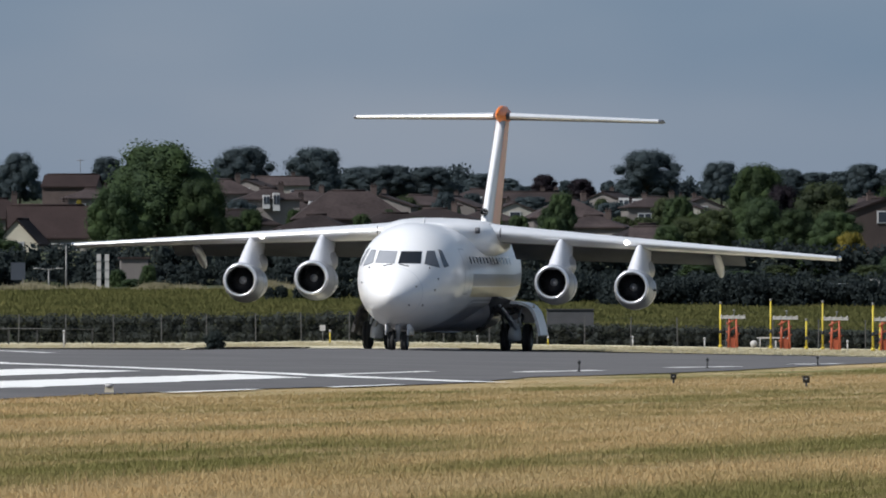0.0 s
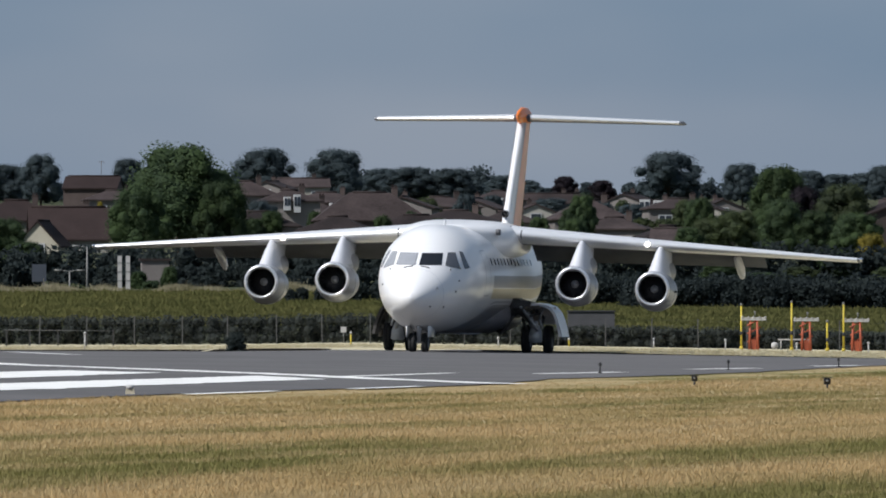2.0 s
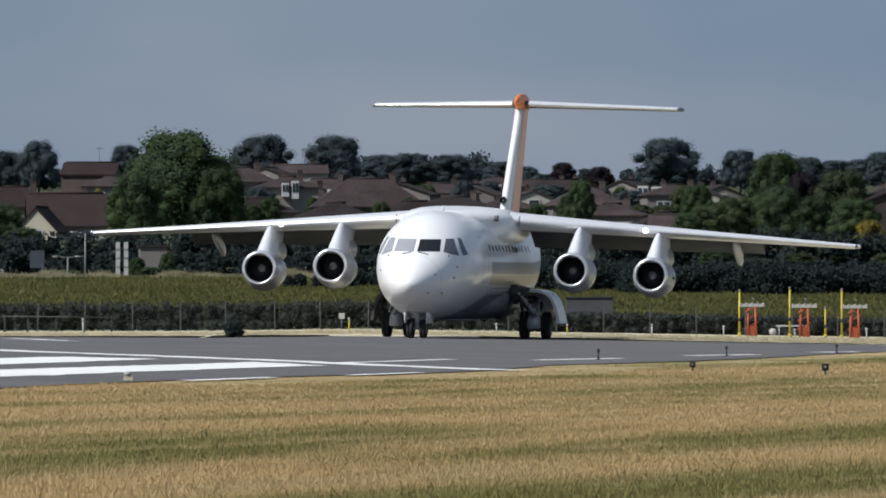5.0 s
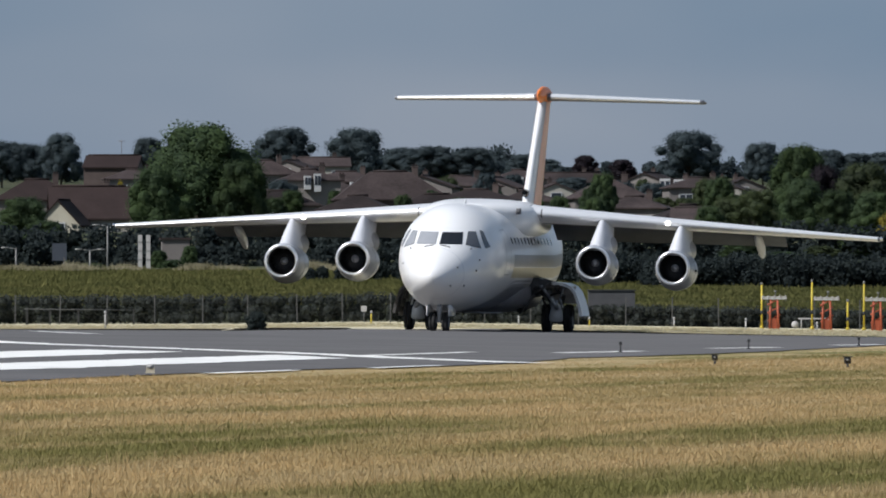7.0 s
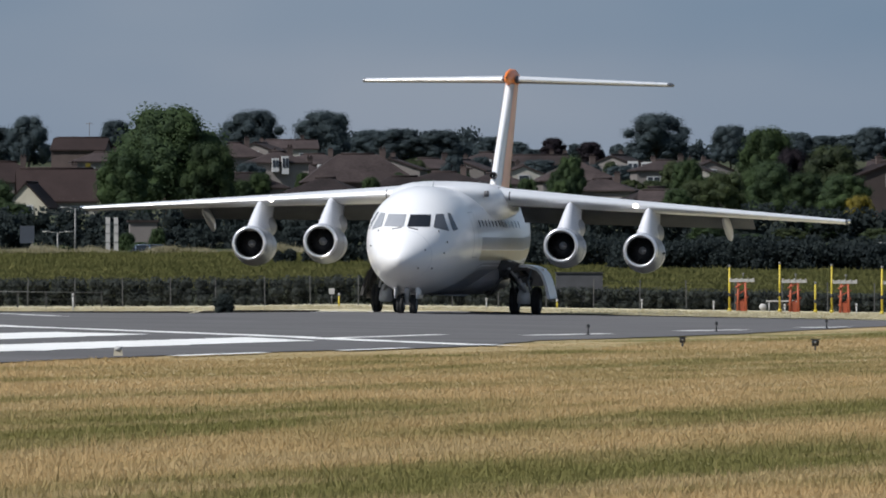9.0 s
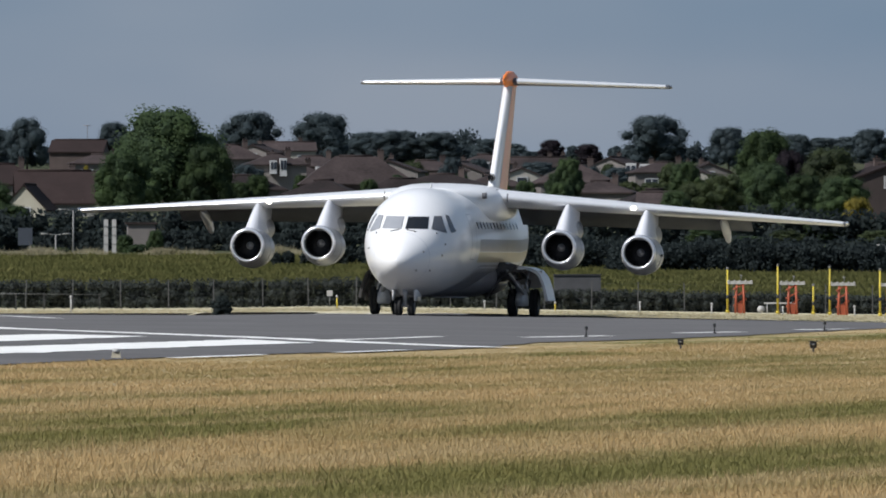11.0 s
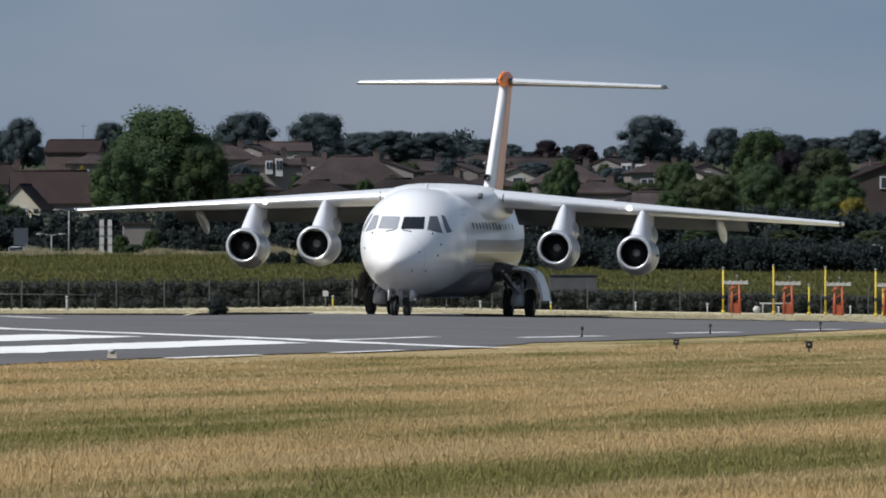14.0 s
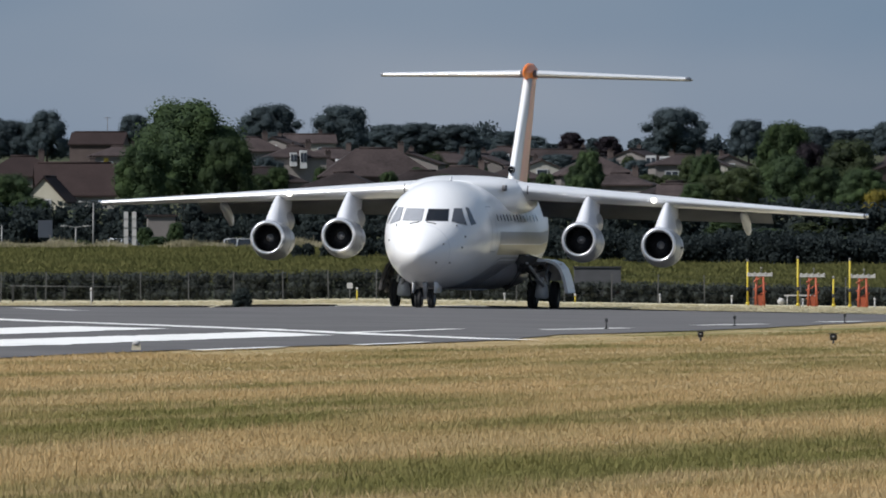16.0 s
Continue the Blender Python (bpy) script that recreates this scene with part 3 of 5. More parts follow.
# ---- ground ----
def ground_mat(name, straw, green, lift=1.0):
    """Grass by where it grows: mown and dry on the field, paler at the runway end, greener on the bank and the hill."""
    m = bpy.data.materials.new(name)
    m.use_nodes = True
    t = m.node_tree
    b = t.nodes["Principled BSDF"]
    b.inputs["Roughness"].default_value = 0.9
    b.inputs["Specular IOR Level"].default_value = 0.2
    pos = t.nodes.new("ShaderNodeNewGeometry").outputs["Position"]

    def noise_at(scale, detail, dist=0.0, stretch=(1, 1, 1), turn=0.0):
        mp = t.nodes.new("ShaderNodeMapping")
        mp.inputs["Scale"].default_value = stretch
        src = pos
        if turn:
            spin = t.nodes.new("ShaderNodeVectorRotate")
            spin.rotation_type = "Z_AXIS"
            spin.inputs["Angle"].default_value = radians(turn)
            t.links.new(pos, spin.inputs["Vector"])
            src = spin.outputs[0]
        n = t.nodes.new("ShaderNodeTexNoise")
        n.inputs["Scale"].default_value, n.inputs["Detail"].default_value, n.inputs["Distortion"].default_value = scale, detail, dist
        t.links.new(src, mp.inputs[0])
        t.links.new(mp.outputs[0], n.inputs["Vector"])
        return n.outputs[0]

    def mix(fac, a, c):
        k = t.nodes.new("ShaderNodeMix")
        k.data_type = "RGBA"
        t.links.new(fac, k.inputs[0])
        for sock, v in ((k.inputs[6], a), (k.inputs[7], c)):
            if isinstance(v, tuple):
                sock.default_value = (*v, 1)
            else:
                t.links.new(v, sock)
        return k.outputs[2]

    def ramp(src, lo, hi):
        r = t.nodes.new("ShaderNodeMapRange")
        r.interpolation_type = "SMOOTHSTEP"
        r.inputs["From Min"].default_value, r.inputs["From Max"].default_value = lo, hi
        t.links.new(src, r.inputs[0])
        return r.outputs[0]

    field = mix(ramp(noise_at(0.21, 3, 0.3, (1.0, 0.09, 1), 13), 0.39, 0.61), tuple(c * lift for c in straw), tuple(c * lift for c in green))
    field = mix(ramp(noise_at(0.75, 3, 0.3, (1.0, 0.08, 1), 15), 0.46, 0.70), field, tuple(c * lift * 0.9 for c in (0.455, 0.350, 0.192)))
    field = mix(ramp(noise_at(1.3, 3, 0.3, (1.0, 0.10, 1), 12), 0.52, 0.92), field, tuple(c * lift for c in (0.185, 0.162, 0.055)))
    field = mix(ramp(noise_at(14, 4), 0.55, 1.05), field, tuple(c * lift * 0.85 for c in (0.22, 0.17, 0.07)))
    sep = t.nodes.new("ShaderNodeSeparateXYZ")
    t.links.new(pos, sep.inputs[0])
    pale = mix(ramp(noise_at(0.5, 4), 0.35, 0.7), (0.56, 0.51, 0.37), (0.40, 0.34, 0.20))
    bank = mix(ramp(noise_at(0.12, 4, 0.4, (1, 0.5, 1)), 0.35, 0.65), (0.022, 0.028, 0.009), (0.042, 0.044, 0.016))
    hill = mix(ramp(noise_at(0.05, 3), 0.35, 0.65), (0.035, 0.045, 0.018), (0.06, 0.06, 0.03))
    col = mix(ramp(sep.outputs[1], 280, 300), field, pale)
    # bank colour lightens towards the crest, the light on its top painted in
    bank = mix(ramp(sep.outputs[1], 500, 592), bank, mix(ramp(noise_at(0.2, 4, 0.5, (1, 0.4, 1)), 0.4, 0.65), (0.060, 0.062, 0.018), (0.115, 0.108, 0.038)))
    col = mix(ramp(sep.outputs[1], 350, 362), col, bank)
    col = mix(ramp(sep.outputs[1], 606, 625), col, hill)
    # darker ground out of view at the sides, added to cut bounce light
    side = t.nodes.new("ShaderNodeMath")
    side.operation = "ABSOLUTE"
    t.links.new(sep.outputs[0], side.inputs[0])
    col = mix(ramp(side.outputs[0], 70, 110), col, hill)
    t.links.new(col, b.inputs["Base Color"])
    return m


M_GRASS = ground_mat("airfield_grass", (0.412, 0.302, 0.160), (0.172, 0.159, 0.056))
M_BLADES = leafy(ground_mat("grass_blades", (0.445, 0.328, 0.172), (0.192, 0.177, 0.064), 1.12), 0.4)
M_TAR = mat("worn_asphalt", (0.128, 0.123, 0.122), 0.9, 0, 0.25, 0.22, 5.0, 0.05, col2=(0.094, 0.090, 0.090), space="World", spec=0.2)
M_MARK = mat("runway_paint_white", (0.78, 0.77, 0.74), 0.7, 0, 0.2, 0.6, 9.0, col2=(0.60, 0.59, 0.57), space="World", lo=0.3, hi=0.5)
bm = bmesh.new()
gx = [-2600, -1500, -800, -400, -200] + [-100 + 10 * i for i in range(6)] + [-40 + 2 * i for i in range(40)] + [40 + 10 * i for i in range(7)] + [200, 400, 800, 1500, 2600]
gy = [-300, -100, -20, 0, 20, 40] + [50 + 10 * i for i in range(19)] + [240 + 5 * i for i in range(26)] + [372, 400, 440, 455, 470, 500, 550, 600, 650, 700, 800, 900, 1000, 1150, 1300, 1450, 1600, 1800, 2000, 2500, 3500, 4900]
grid = [[bm.verts.new((x, y, gz(x, y))) for x in gx] for y in gy]
for a, b in zip(grid, grid[1:]):
    for i in range(len(gx) - 1):
        bm.faces.new((a[i], a[i + 1], b[i + 1], b[i]))
tagged(part("ground", bm, M_GRASS), "dry mown airfield grass rising to a green bank and a hill", "ground", kind="structure")

# the runway: its edge runs away beside the camera, and it ends just behind the airliner
EDGE = [(0, -29.5), (138, -7.8), (153, -5.7), (166, -3.0), (175, -0.5), (184, 0.95), (196, 1.9), (207, 4.2), (223.5, 7.4), (251.5, 11.5), (273, 15.0), (287, 16.6)]


def edge_x(y):
    for (y0, x0), (y1, x1) in zip(EDGE, EDGE[1:]):
        if y <= y1:
            return x0 + (x1 - x0) * (y - y0) / (y1 - y0)
    return EDGE[-1][1] - (y - 287) * 0.62


bm = bmesh.new()
rows = []
for y in [i * 4.0 for i in range(0, 79)]:
    right = edge_x(y) + 0.10 * math.sin(y * 1.7) + 0.07 * math.sin(y * 4.1)
    left = -74.5 + y * 0.157
    if y > 268:   # the far end of the tarmac, cut on a slant
        left = max(left, -30 + (y - 268) * 3.6 if y < 274 else -8.4 + (y - 274) * 0.22)
    xs = [left + (right - left) * (i / 14) for i in range(15)]
    rows.append([(x, y, gz(x, y) + 0.02) for x in xs])
loft(bm, rows, caps=False, closed=False)
runway = tagged(part("runway", bm, M_TAR), "dark grey worn asphalt runway end", "runway", kind="structure")


def marking(name, pts, label, worn=0.22):
    """A painted area on the runway, given by its plan corners; worn sets its edge waver."""
    bm = bmesh.new()
    # wavering outline puts heat shimmer into the shape of the marking
    rim = []
    for i, (a, b) in enumerate(zip(pts, pts[1:] + pts[:1])):
        a, b = Vector(a), Vector(b)
        n = max(1, int((b - a).length / 0.9))
        s = Vector((-(b - a).y, (b - a).x)).normalized()
        for k in range(n):
            p = a.lerp(b, k / n)
            rim.append(p + s * worn * (noise.noise(Vector((p.x * 0.9, p.y * 0.9, i))) + 0.6 * noise.noise(Vector((p.x * 2.7, p.y * 2.7, i)))))
    bm.faces.new([bm.verts.new((p.x, p.y, gz(p.x, p.y) + 0.030)) for p in rim])
    bmesh.ops.triangulate(bm, faces=bm.faces[:])
    ob = part(name, bm, M_MARK, smooth=False)
    tagged(ob, label, "road marking", "runway markings", "structure")


def line(a, b, w, n=6):
    """A painted line of a given width."""
    a, b = Vector(a), Vector(b)
    d = (b - a).normalized()
    s = Vector((-d.y, d.x)) * w / 2
    for i in range(n):
        p, q = a.lerp(b, i / n), a.lerp(b, (i + 1) / n)
        marking("runway_line", [tuple(p + s), tuple(p - s), tuple(q - s), tuple(q + s)], "narrow white painted line on the runway", 0.22 * w)


U = Vector((0.155, 0.988))


def key_stripe(a, length, w):
    """One threshold stripe, along the runway."""
    a = Vector(a)
    s = Vector((U.y, -U.x)) * w / 2
    b = a + U * length
    marking("threshold_stripe", [tuple(a + s), tuple(b + s), tuple(b - s), tuple(a - s)], "broad white painted threshold stripe on the asphalt")


marking("threshold_stripe", [(-8.9, 154.0), (-7.45, 159.5), (-4.35, 178.6), (-2.84, 186.2), (-4.45, 191.5), (-7.15, 176.8), (-9.4, 164.0)], "broad white painted threshold stripe on the asphalt")
marking("threshold_stripe", [(-11.2, 165.0), (-9.0, 179.8), (-7.63, 188.6), (-6.67, 195.6), (-8.95, 197.4), (-11.6, 182.0)], "broad white painted threshold stripe on the asphalt")
key_stripe((-15.5, 178.0), 20, 1.8)
for a, b in (((-13.6, 221.0), (-10.55, 210.6)), ((-10.55, 210.6), (-7.62, 204.4)), ((-7.62, 204.4), (-3.8, 195.4)), ((-3.8, 195.4), (-1.73, 188.4)), ((-1.73, 188.4), (0.85, 182.2))):
    line(a, b, 1.15, 2)
line((-0.25, 206.2), (-2.98, 190.6), 0.34, 3)
line((-4.85, 154.6), (-3.44, 162.0), 0.30, 1)
line((-2.15, 167.6), (-0.85, 174.6), 0.26, 1)
line((-4.6, 291.5), (-2.2, 302.0), 0.5, 2)
line((-13.0, 254.0), (-10.9, 247.0), 0.5, 2)
line((1.75, 207.6), (3.85, 216.2), 0.42, 2)
line((5.8, 227.9), (7.8, 235.4), 0.42, 2)
line((9.7, 246.3), (11.3, 251.8), 0.42, 2)

# grass blades, thick near the camera and thinner away from it
rng = np.random.default_rng(5)


def blades(name, xs, ys, hs, spread, label, material, per=3, width=0.011):
    n = len(xs)
    zs = np.array([gz(x, y) for x, y in zip(xs, ys)])
    N = n * per
    bx = np.repeat(xs, per) + rng.normal(0, spread, N)
    by = np.repeat(ys, per) + rng.normal(0, spread, N)
    bz = np.repeat(zs, per) - 0.004
    h = np.repeat(hs, per) * rng.uniform(0.55, 1.15, N)
    w = width * rng.uniform(0.7, 1.5, N) * np.repeat(hs / hs.mean(), per) ** 0.3
    lx, ly = rng.normal(0, 0.35, N) * h, rng.normal(0, 0.35, N) * h
    co = np.empty((N, 3, 3))
    co[:, 0] = np.stack([bx - w, by, bz], 1)
    co[:, 1] = np.stack([bx + w, by + w * rng.normal(0, 0.6, N), bz], 1)
    co[:, 2] = np.stack([bx + lx, by + ly, bz + h], 1)
    me = bpy.data.meshes.new(name)
    me.vertices.add(3 * N)
    me.vertices.foreach_set("co", co.ravel())
    me.loops.add(3 * N)
    me.loops.foreach_set("vertex_index", np.arange(3 * N))
    me.polygons.add(N)
    me.polygons.foreach_set("loop_start", np.arange(N) * 3)
    me.update(calc_edges=True)
    me.materials.append(material)
    return tagged(new(name, me), label, "grass", kind="stuff")


n = 150000
u = rng.uniform(0, 1, n)
ys = 58 + (288 - 58) * u ** 1.6
xs = ys * rng.uniform(-0.058, 0.056, n)
keep = np.array([x > edge_x(y) + 0.05 for x, y in zip(xs, ys)])
xs, ys = xs[keep], ys[keep]
patch = np.array([noise.noise(Vector((x * 0.5, y * 0.35, 0))) for x, y in zip(xs, ys)])
hs = 0.040 + 0.02 * patch + rng.exponential(0.008, len(xs))
near = np.array([x - edge_x(y) for x, y in zip(xs, ys)])
hs *= np.where((near < 2.5) & (ys > 150), 0.35, 1.0)
blades("grass", xs, ys, np.clip(hs, 0.01, 0.16), 0.03, "dry straw-coloured mown grass with green tufts", M_BLADES, 4, 0.008)
# pale uncut strip along the runway end
n = 26000
xs = rng.uniform(-24, 24, n)
ys = rng.uniform(300, 340, n)
keep = np.array([not (x < edge_x(y) + 0.3 and y < 316) for x, y in zip(xs, ys)]) & (np.abs(xs) < 0.062 * ys)
blades("verge_grass", xs[keep], ys[keep], 0.025 + rng.exponential(0.014, keep.sum()), 0.05, "pale dry grass strip along the runway end", M_BLADES, 2, 0.02)
# taller stray stalks in the near grass
n = 9000
ys = 58 + 60 * rng.uniform(0, 1, n) ** 1.5
xs = ys * rng.uniform(-0.058, 0.056, n)
keep = np.array([x > edge_x(y) + 0.3 for x, y in zip(xs, ys)])
blades("stray_stalks", xs[keep], ys[keep], 0.06 + rng.exponential(0.025, keep.sum()), 0.05, "taller straw-coloured stalks in the mown grass", M_BLADES, 3, 0.006)
# pale seeding grass on the crest
M_SEED = leafy(mat("seeding_grass", (0.46, 0.41, 0.28), 0.9, 0, 0.4, 0.5, 4, col2=(0.16, 0.14, 0.06), space="World"), 0.4)
n = 9000
xs = rng.uniform(-33, -7, n)
ys = rng.uniform(596, 601.5, n)
patch = np.array([noise.noise(Vector((x * 0.45, 1.5, 3))) for x in xs])
keep = patch > -0.28
blades("crest_grass", xs[keep], ys[keep], np.clip(0.34 + 0.62 * patch[keep] + rng.exponential(0.06, keep.sum()), 0.1, 0.95), 0.12, "pale seeding grass on the crest of the bank", M_SEED, 3, 0.03)

# long yellow-green grass on the bank
M_BANK = leafy(mat("bank_grass", (0.165, 0.155, 0.058), 0.9, 0, 0.4, 0.16, 0.9, col2=(0.088, 0.094, 0.032), space="World", spec=0.1), 0.4)
n = 34000
ys = rng.uniform(470, 603, n)
xs = ys * rng.uniform(-0.056, 0.056, n)
patch = np.array([noise.noise(Vector((x * 0.35, y * 0.06, 7))) for x, y in zip(xs, ys)])
blades("bank_grass", xs, ys, np.clip(0.10 + 0.14 * patch + 0.16 * (ys - 470) / 130 + rng.exponential(0.04, n), 0.04, 0.6), 0.15, "long yellow-green grass on the bank", M_BANK, 3, 0.055)

# dark strip between the far edge of the runway and the verge
M_STRIP = mat("dark_edge_tone", (0.030, 0.026, 0.021), 1.0, 0, 0.4, 0.8, 6, 0.1, col2=(0.014, 0.013, 0.012), space="World", spec=0.0)
bm = bmesh.new()
rows = []
for i in range(90):
    x = -21.5 + i * 0.19
    f = min(1, (-4.4 - x) / 4)
    wob = 2.4 * noise.noise(Vector((x * 0.9, 2, 0))) + 1.6 * noise.noise(Vector((x * 2.6, 5, 0)))
    rows.append([(x, yy, gz(x, yy) + 0.012) for yy in (292, 300, 306, 308 + (8.5 + wob) * max(0.05, f))])
loft(bm, rows, caps=False, closed=False)
tagged(part("edge_strip", bm, M_STRIP), "dark strip along the far runway edge", "soil", kind="structure")
bm = bmesh.new()
rows = []
for i in range(70):
    f = i / 69
    x, y = 0.6 + 14.4 * f, 311.5 - 22.0 * f
    wob = 1.2 * noise.noise(Vector((x * 1.3, 9, 0))) + 0.8 * noise.noise(Vector((x * 3.1, 4, 0)))
    k = 1 - 0.75 * f
    rows.append([(x, y + o, gz(x, y + o) + 0.036) for o in (-(7.5 + wob) * k, -3.5 * k, -0.4)])
loft(bm, rows, caps=False, closed=False)
tagged(part("edge_strip", bm, M_STRIP), "dark strip where runway meets the verge", "soil", kind="structure")

# the road behind the bank
bm = bmesh.new()
loft(bm, [[(x, 610.5, gz(x, 610.5) + 0.03), (x, 623.5, gz(x, 623.5) + 0.03)] for x in range(-300, 301, 20)], caps=False, closed=False)
tagged(part("road", bm, M_TAR, smooth=False), "grey asphalt road behind the grassy bank", "road", kind="structure")


# ---- planting and houses behind the airfield ----
M_LEAF = leafy(mat("dark_green_foliage", (0.056, 0.084, 0.033), 0.7, 0, 0.4, 0.35, 2.5, col2=(0.039, 0.059, 0.036), space="World", rand=0.25, spec=0.08))
# bluer, lifted leaf colour puts distance haze into the far trees
M_LEAFB = leafy(mat("hazed_blue_green_foliage", (0.066, 0.086, 0.092), 0.75, 0, 0.4, 0.35, 2.5, col2=(0.054, 0.073, 0.082), space="World", rand=0.2, spec=0.08))
M_HEDGE = leafy(mat("dark_bramble_hedge", (0.050, 0.057, 0.050), 0.8, 0, 0.4, 0.5, 5, col2=(0.040, 0.046, 0.043), space="World", spec=0.15), 0.3)
# dark blue-green leaf colour stands in for shade on the hedgerows
M_ROWS = leafy(mat("shade_dark_foliage", (0.040, 0.051, 0.048), 0.8, 0, 0.4, 0.3, 2.0, col2=(0.030, 0.039, 0.041), space="World", spec=0.08))
M_LEAFL = leafy(mat("fresh_green_foliage", (0.066, 0.086, 0.030), 0.7, 0, 0.4, 0.4, 2.5, col2=(0.034, 0.048, 0.026), space="World", rand=0.25, spec=0.25))
M_LEAFY = leafy(mat("yellow_green_foliage", (0.30, 0.24, 0.035), 0.7, 0, 0.4, 0.6, 3, col2=(0.05, 0.05, 0.015), space="World", spec=0.25))
M_LEAFP = leafy(mat("copper_purple_foliage", (0.030, 0.022, 0.028), 0.7, 0, 0.4, 0.6, 3, col2=(0.012, 0.010, 0.014), space="World", spec=0.2))
M_BARK = mat("grey_brown_bark", (0.07, 0.055, 0.042), 0.9, 0, 0.4, 3, 20)
M_TILE = mat("brown_roof_tiles", (0.050, 0.038, 0.037), 0.85, 0, 0.55, 0.35, 3, 0.1, spec=0.15, rand=0.4)
M_TILER = mat("red_brown_roof_tiles", (0.031, 0.021, 0.020), 0.85, 0, 0.3, 0.5, 5, 0.1, spec=0.15, rand=0.25)
M_BRICK = mat("house_brick", (0.080, 0.058, 0.052), 0.85, 0, 0.3, 0.6, 8, rand=0.25)
M_REND = mat("cream_render", (0.36, 0.34, 0.30), 0.8, 0, 0.15, 0.5, 6, rand=0.2)
M_CREAM = mat("cream_gable_render", (0.42, 0.39, 0.31), 0.8, 0, 0.15, 0.5, 6)
M_PEB = mat("grey_pebbledash", (0.19, 0.17, 0.16), 0.85, 0, 0.2, 0.6, 9, rand=0.25)
M_UPVC = mat("white_window_frame", (0.46, 0.46, 0.46), 0.5, 0, 0.06, 2, 20)
M_PANE = mat("house_window_glass", (0.03, 0.035, 0.045), 0.08, 0, 0.2, 2, 20, spec=0.8)
F_LONG = 15660.0


def across(u, d):
    """Sideways place of a bearing u at distance d."""
    return (u - 784) / F_LONG * d


def rise(v, d):
    """Height of a sight line v at distance d."""
    return EYE + (523 - v) / F_LONG * d


def leaf_mesh(name, seed, lumps, n, leaf, material, core=0.82, tousle=0.34):
    """Leaves strewn over a set of lumps (x, y, z, r), with a loose inner mass."""
    r = np.random.default_rng(seed)
    L = np.array(lumps)
    w = L[:, 3] ** 2
    k = r.choice(len(L), n, p=w / w.sum())
    d = r.normal(0, 1, (n, 3))
    d[:, 2] += 0.15
    d /= np.linalg.norm(d, axis=1)[:, None]
    c = L[k, :3] + d * (L[k, 3] * r.uniform(0.55, 1.16, n))[:, None]
    nrm = d + r.normal(0, tousle, (n, 3))
    nrm /= np.linalg.norm(nrm, axis=1)[:, None]
    a = np.cross(nrm, r.normal(0, 1, (n, 3)))
    a /= np.linalg.norm(a, axis=1)[:, None]
    b = np.cross(nrm, a)
    s = (leaf * r.uniform(0.5, 1.4, n))[:, None]
    V = np.stack([c - a * s, c - b * s * 0.6, c + a * s, c + b * s * 0.6], 1).reshape(-1, 3)
    bm = bmesh.new()
    for x, y, z, rad in lumps:
        q = bmesh.ops.create_icosphere(bm, subdivisions=2, radius=rad * core, matrix=Matrix.Translation((x, y, z)))["verts"]
        for v in q:
            o = v.co - Vector((x, y, z))
            v.co = Vector((x, y, z)) + o * (1 + 0.35 * noise.noise(v.co * (1.6 / max(rad, 0.05))))
    me = bpy.data.meshes.new(name)
    bm.to_mesh(me)
    bm.free()
    cv = np.empty(len(me.vertices) * 3)
    me.vertices.foreach_get("co", cv)
    cf = [tuple(p.vertices) for p in me.polygons]
    nv = len(me.vertices)
    bpy.data.meshes.remove(me)
    me = bpy.data.meshes.new(name)
    me.from_pydata(np.concatenate([cv.reshape(-1, 3), V]).tolist(), [], cf + [(nv + 4 * i, nv + 4 * i + 1, nv + 4 * i + 2, nv + 4 * i + 3) for i in range(n)])
    me.materials.append(material)
    return me


def crown_lumps(seed, count=26, top=1.0, wide=0.5, low=0.22, fill=0.30):
    """Lumps of a unit-high broad crown of uneven outline."""
    r = random.Random(seed)
    out = []
    for i in range(count):
        z = low + (top - low) * (i + 0.5) / count
        f = (z - low) / (top - low)
        env = wide * (math.sin(math.pi * (0.30 + 0.60 * f)) ** 0.7)
        a = i * 2.4 + r.uniform(-0.6, 0.6)
        rad = fill * wide * r.uniform(0.7, 1.25)
        k = max(0.0, env - rad * 0.9) * r.uniform(0.5, 0.97)
        out.append((k * math.cos(a), k * math.sin(a), min(z, top - rad * 0.8), rad))
    out = [(x * min(1, 0.62 * wide / max(1e-6, math.hypot(x, y))), y * min(1, 0.62 * wide / max(1e-6, math.hypot(x, y))), z, q) for x, y, z, q in out]
    out.append((0, 0, low + 0.45 * (top - low), wide * 0.55))
    return out


CROWNS = {}
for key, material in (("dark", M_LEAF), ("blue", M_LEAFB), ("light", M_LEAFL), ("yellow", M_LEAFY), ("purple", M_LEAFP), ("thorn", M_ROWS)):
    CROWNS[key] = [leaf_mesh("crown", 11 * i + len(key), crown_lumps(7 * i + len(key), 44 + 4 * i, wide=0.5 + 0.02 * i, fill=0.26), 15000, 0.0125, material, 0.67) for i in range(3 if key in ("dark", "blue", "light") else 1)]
bm = bmesh.new()
rod(bm, (0, 0, 0), (0.01, 0, 0.36), 0.032, 0.022, 9)
for a in range(6):
    an = a * 1.05
    rod(bm, (0.008, 0, 0.27 + 0.015 * a), (0.24 * math.cos(an), 0.24 * math.sin(an), 0.52 + 0.04 * (a % 3)), 0.014, 0.004, 6)
trunk_me = bpy.data.meshes.new("trunk")
bm.to_mesh(trunk_me)
bm.free()
trunk_me.materials.append(M_BARK)
rt = random.Random(3)


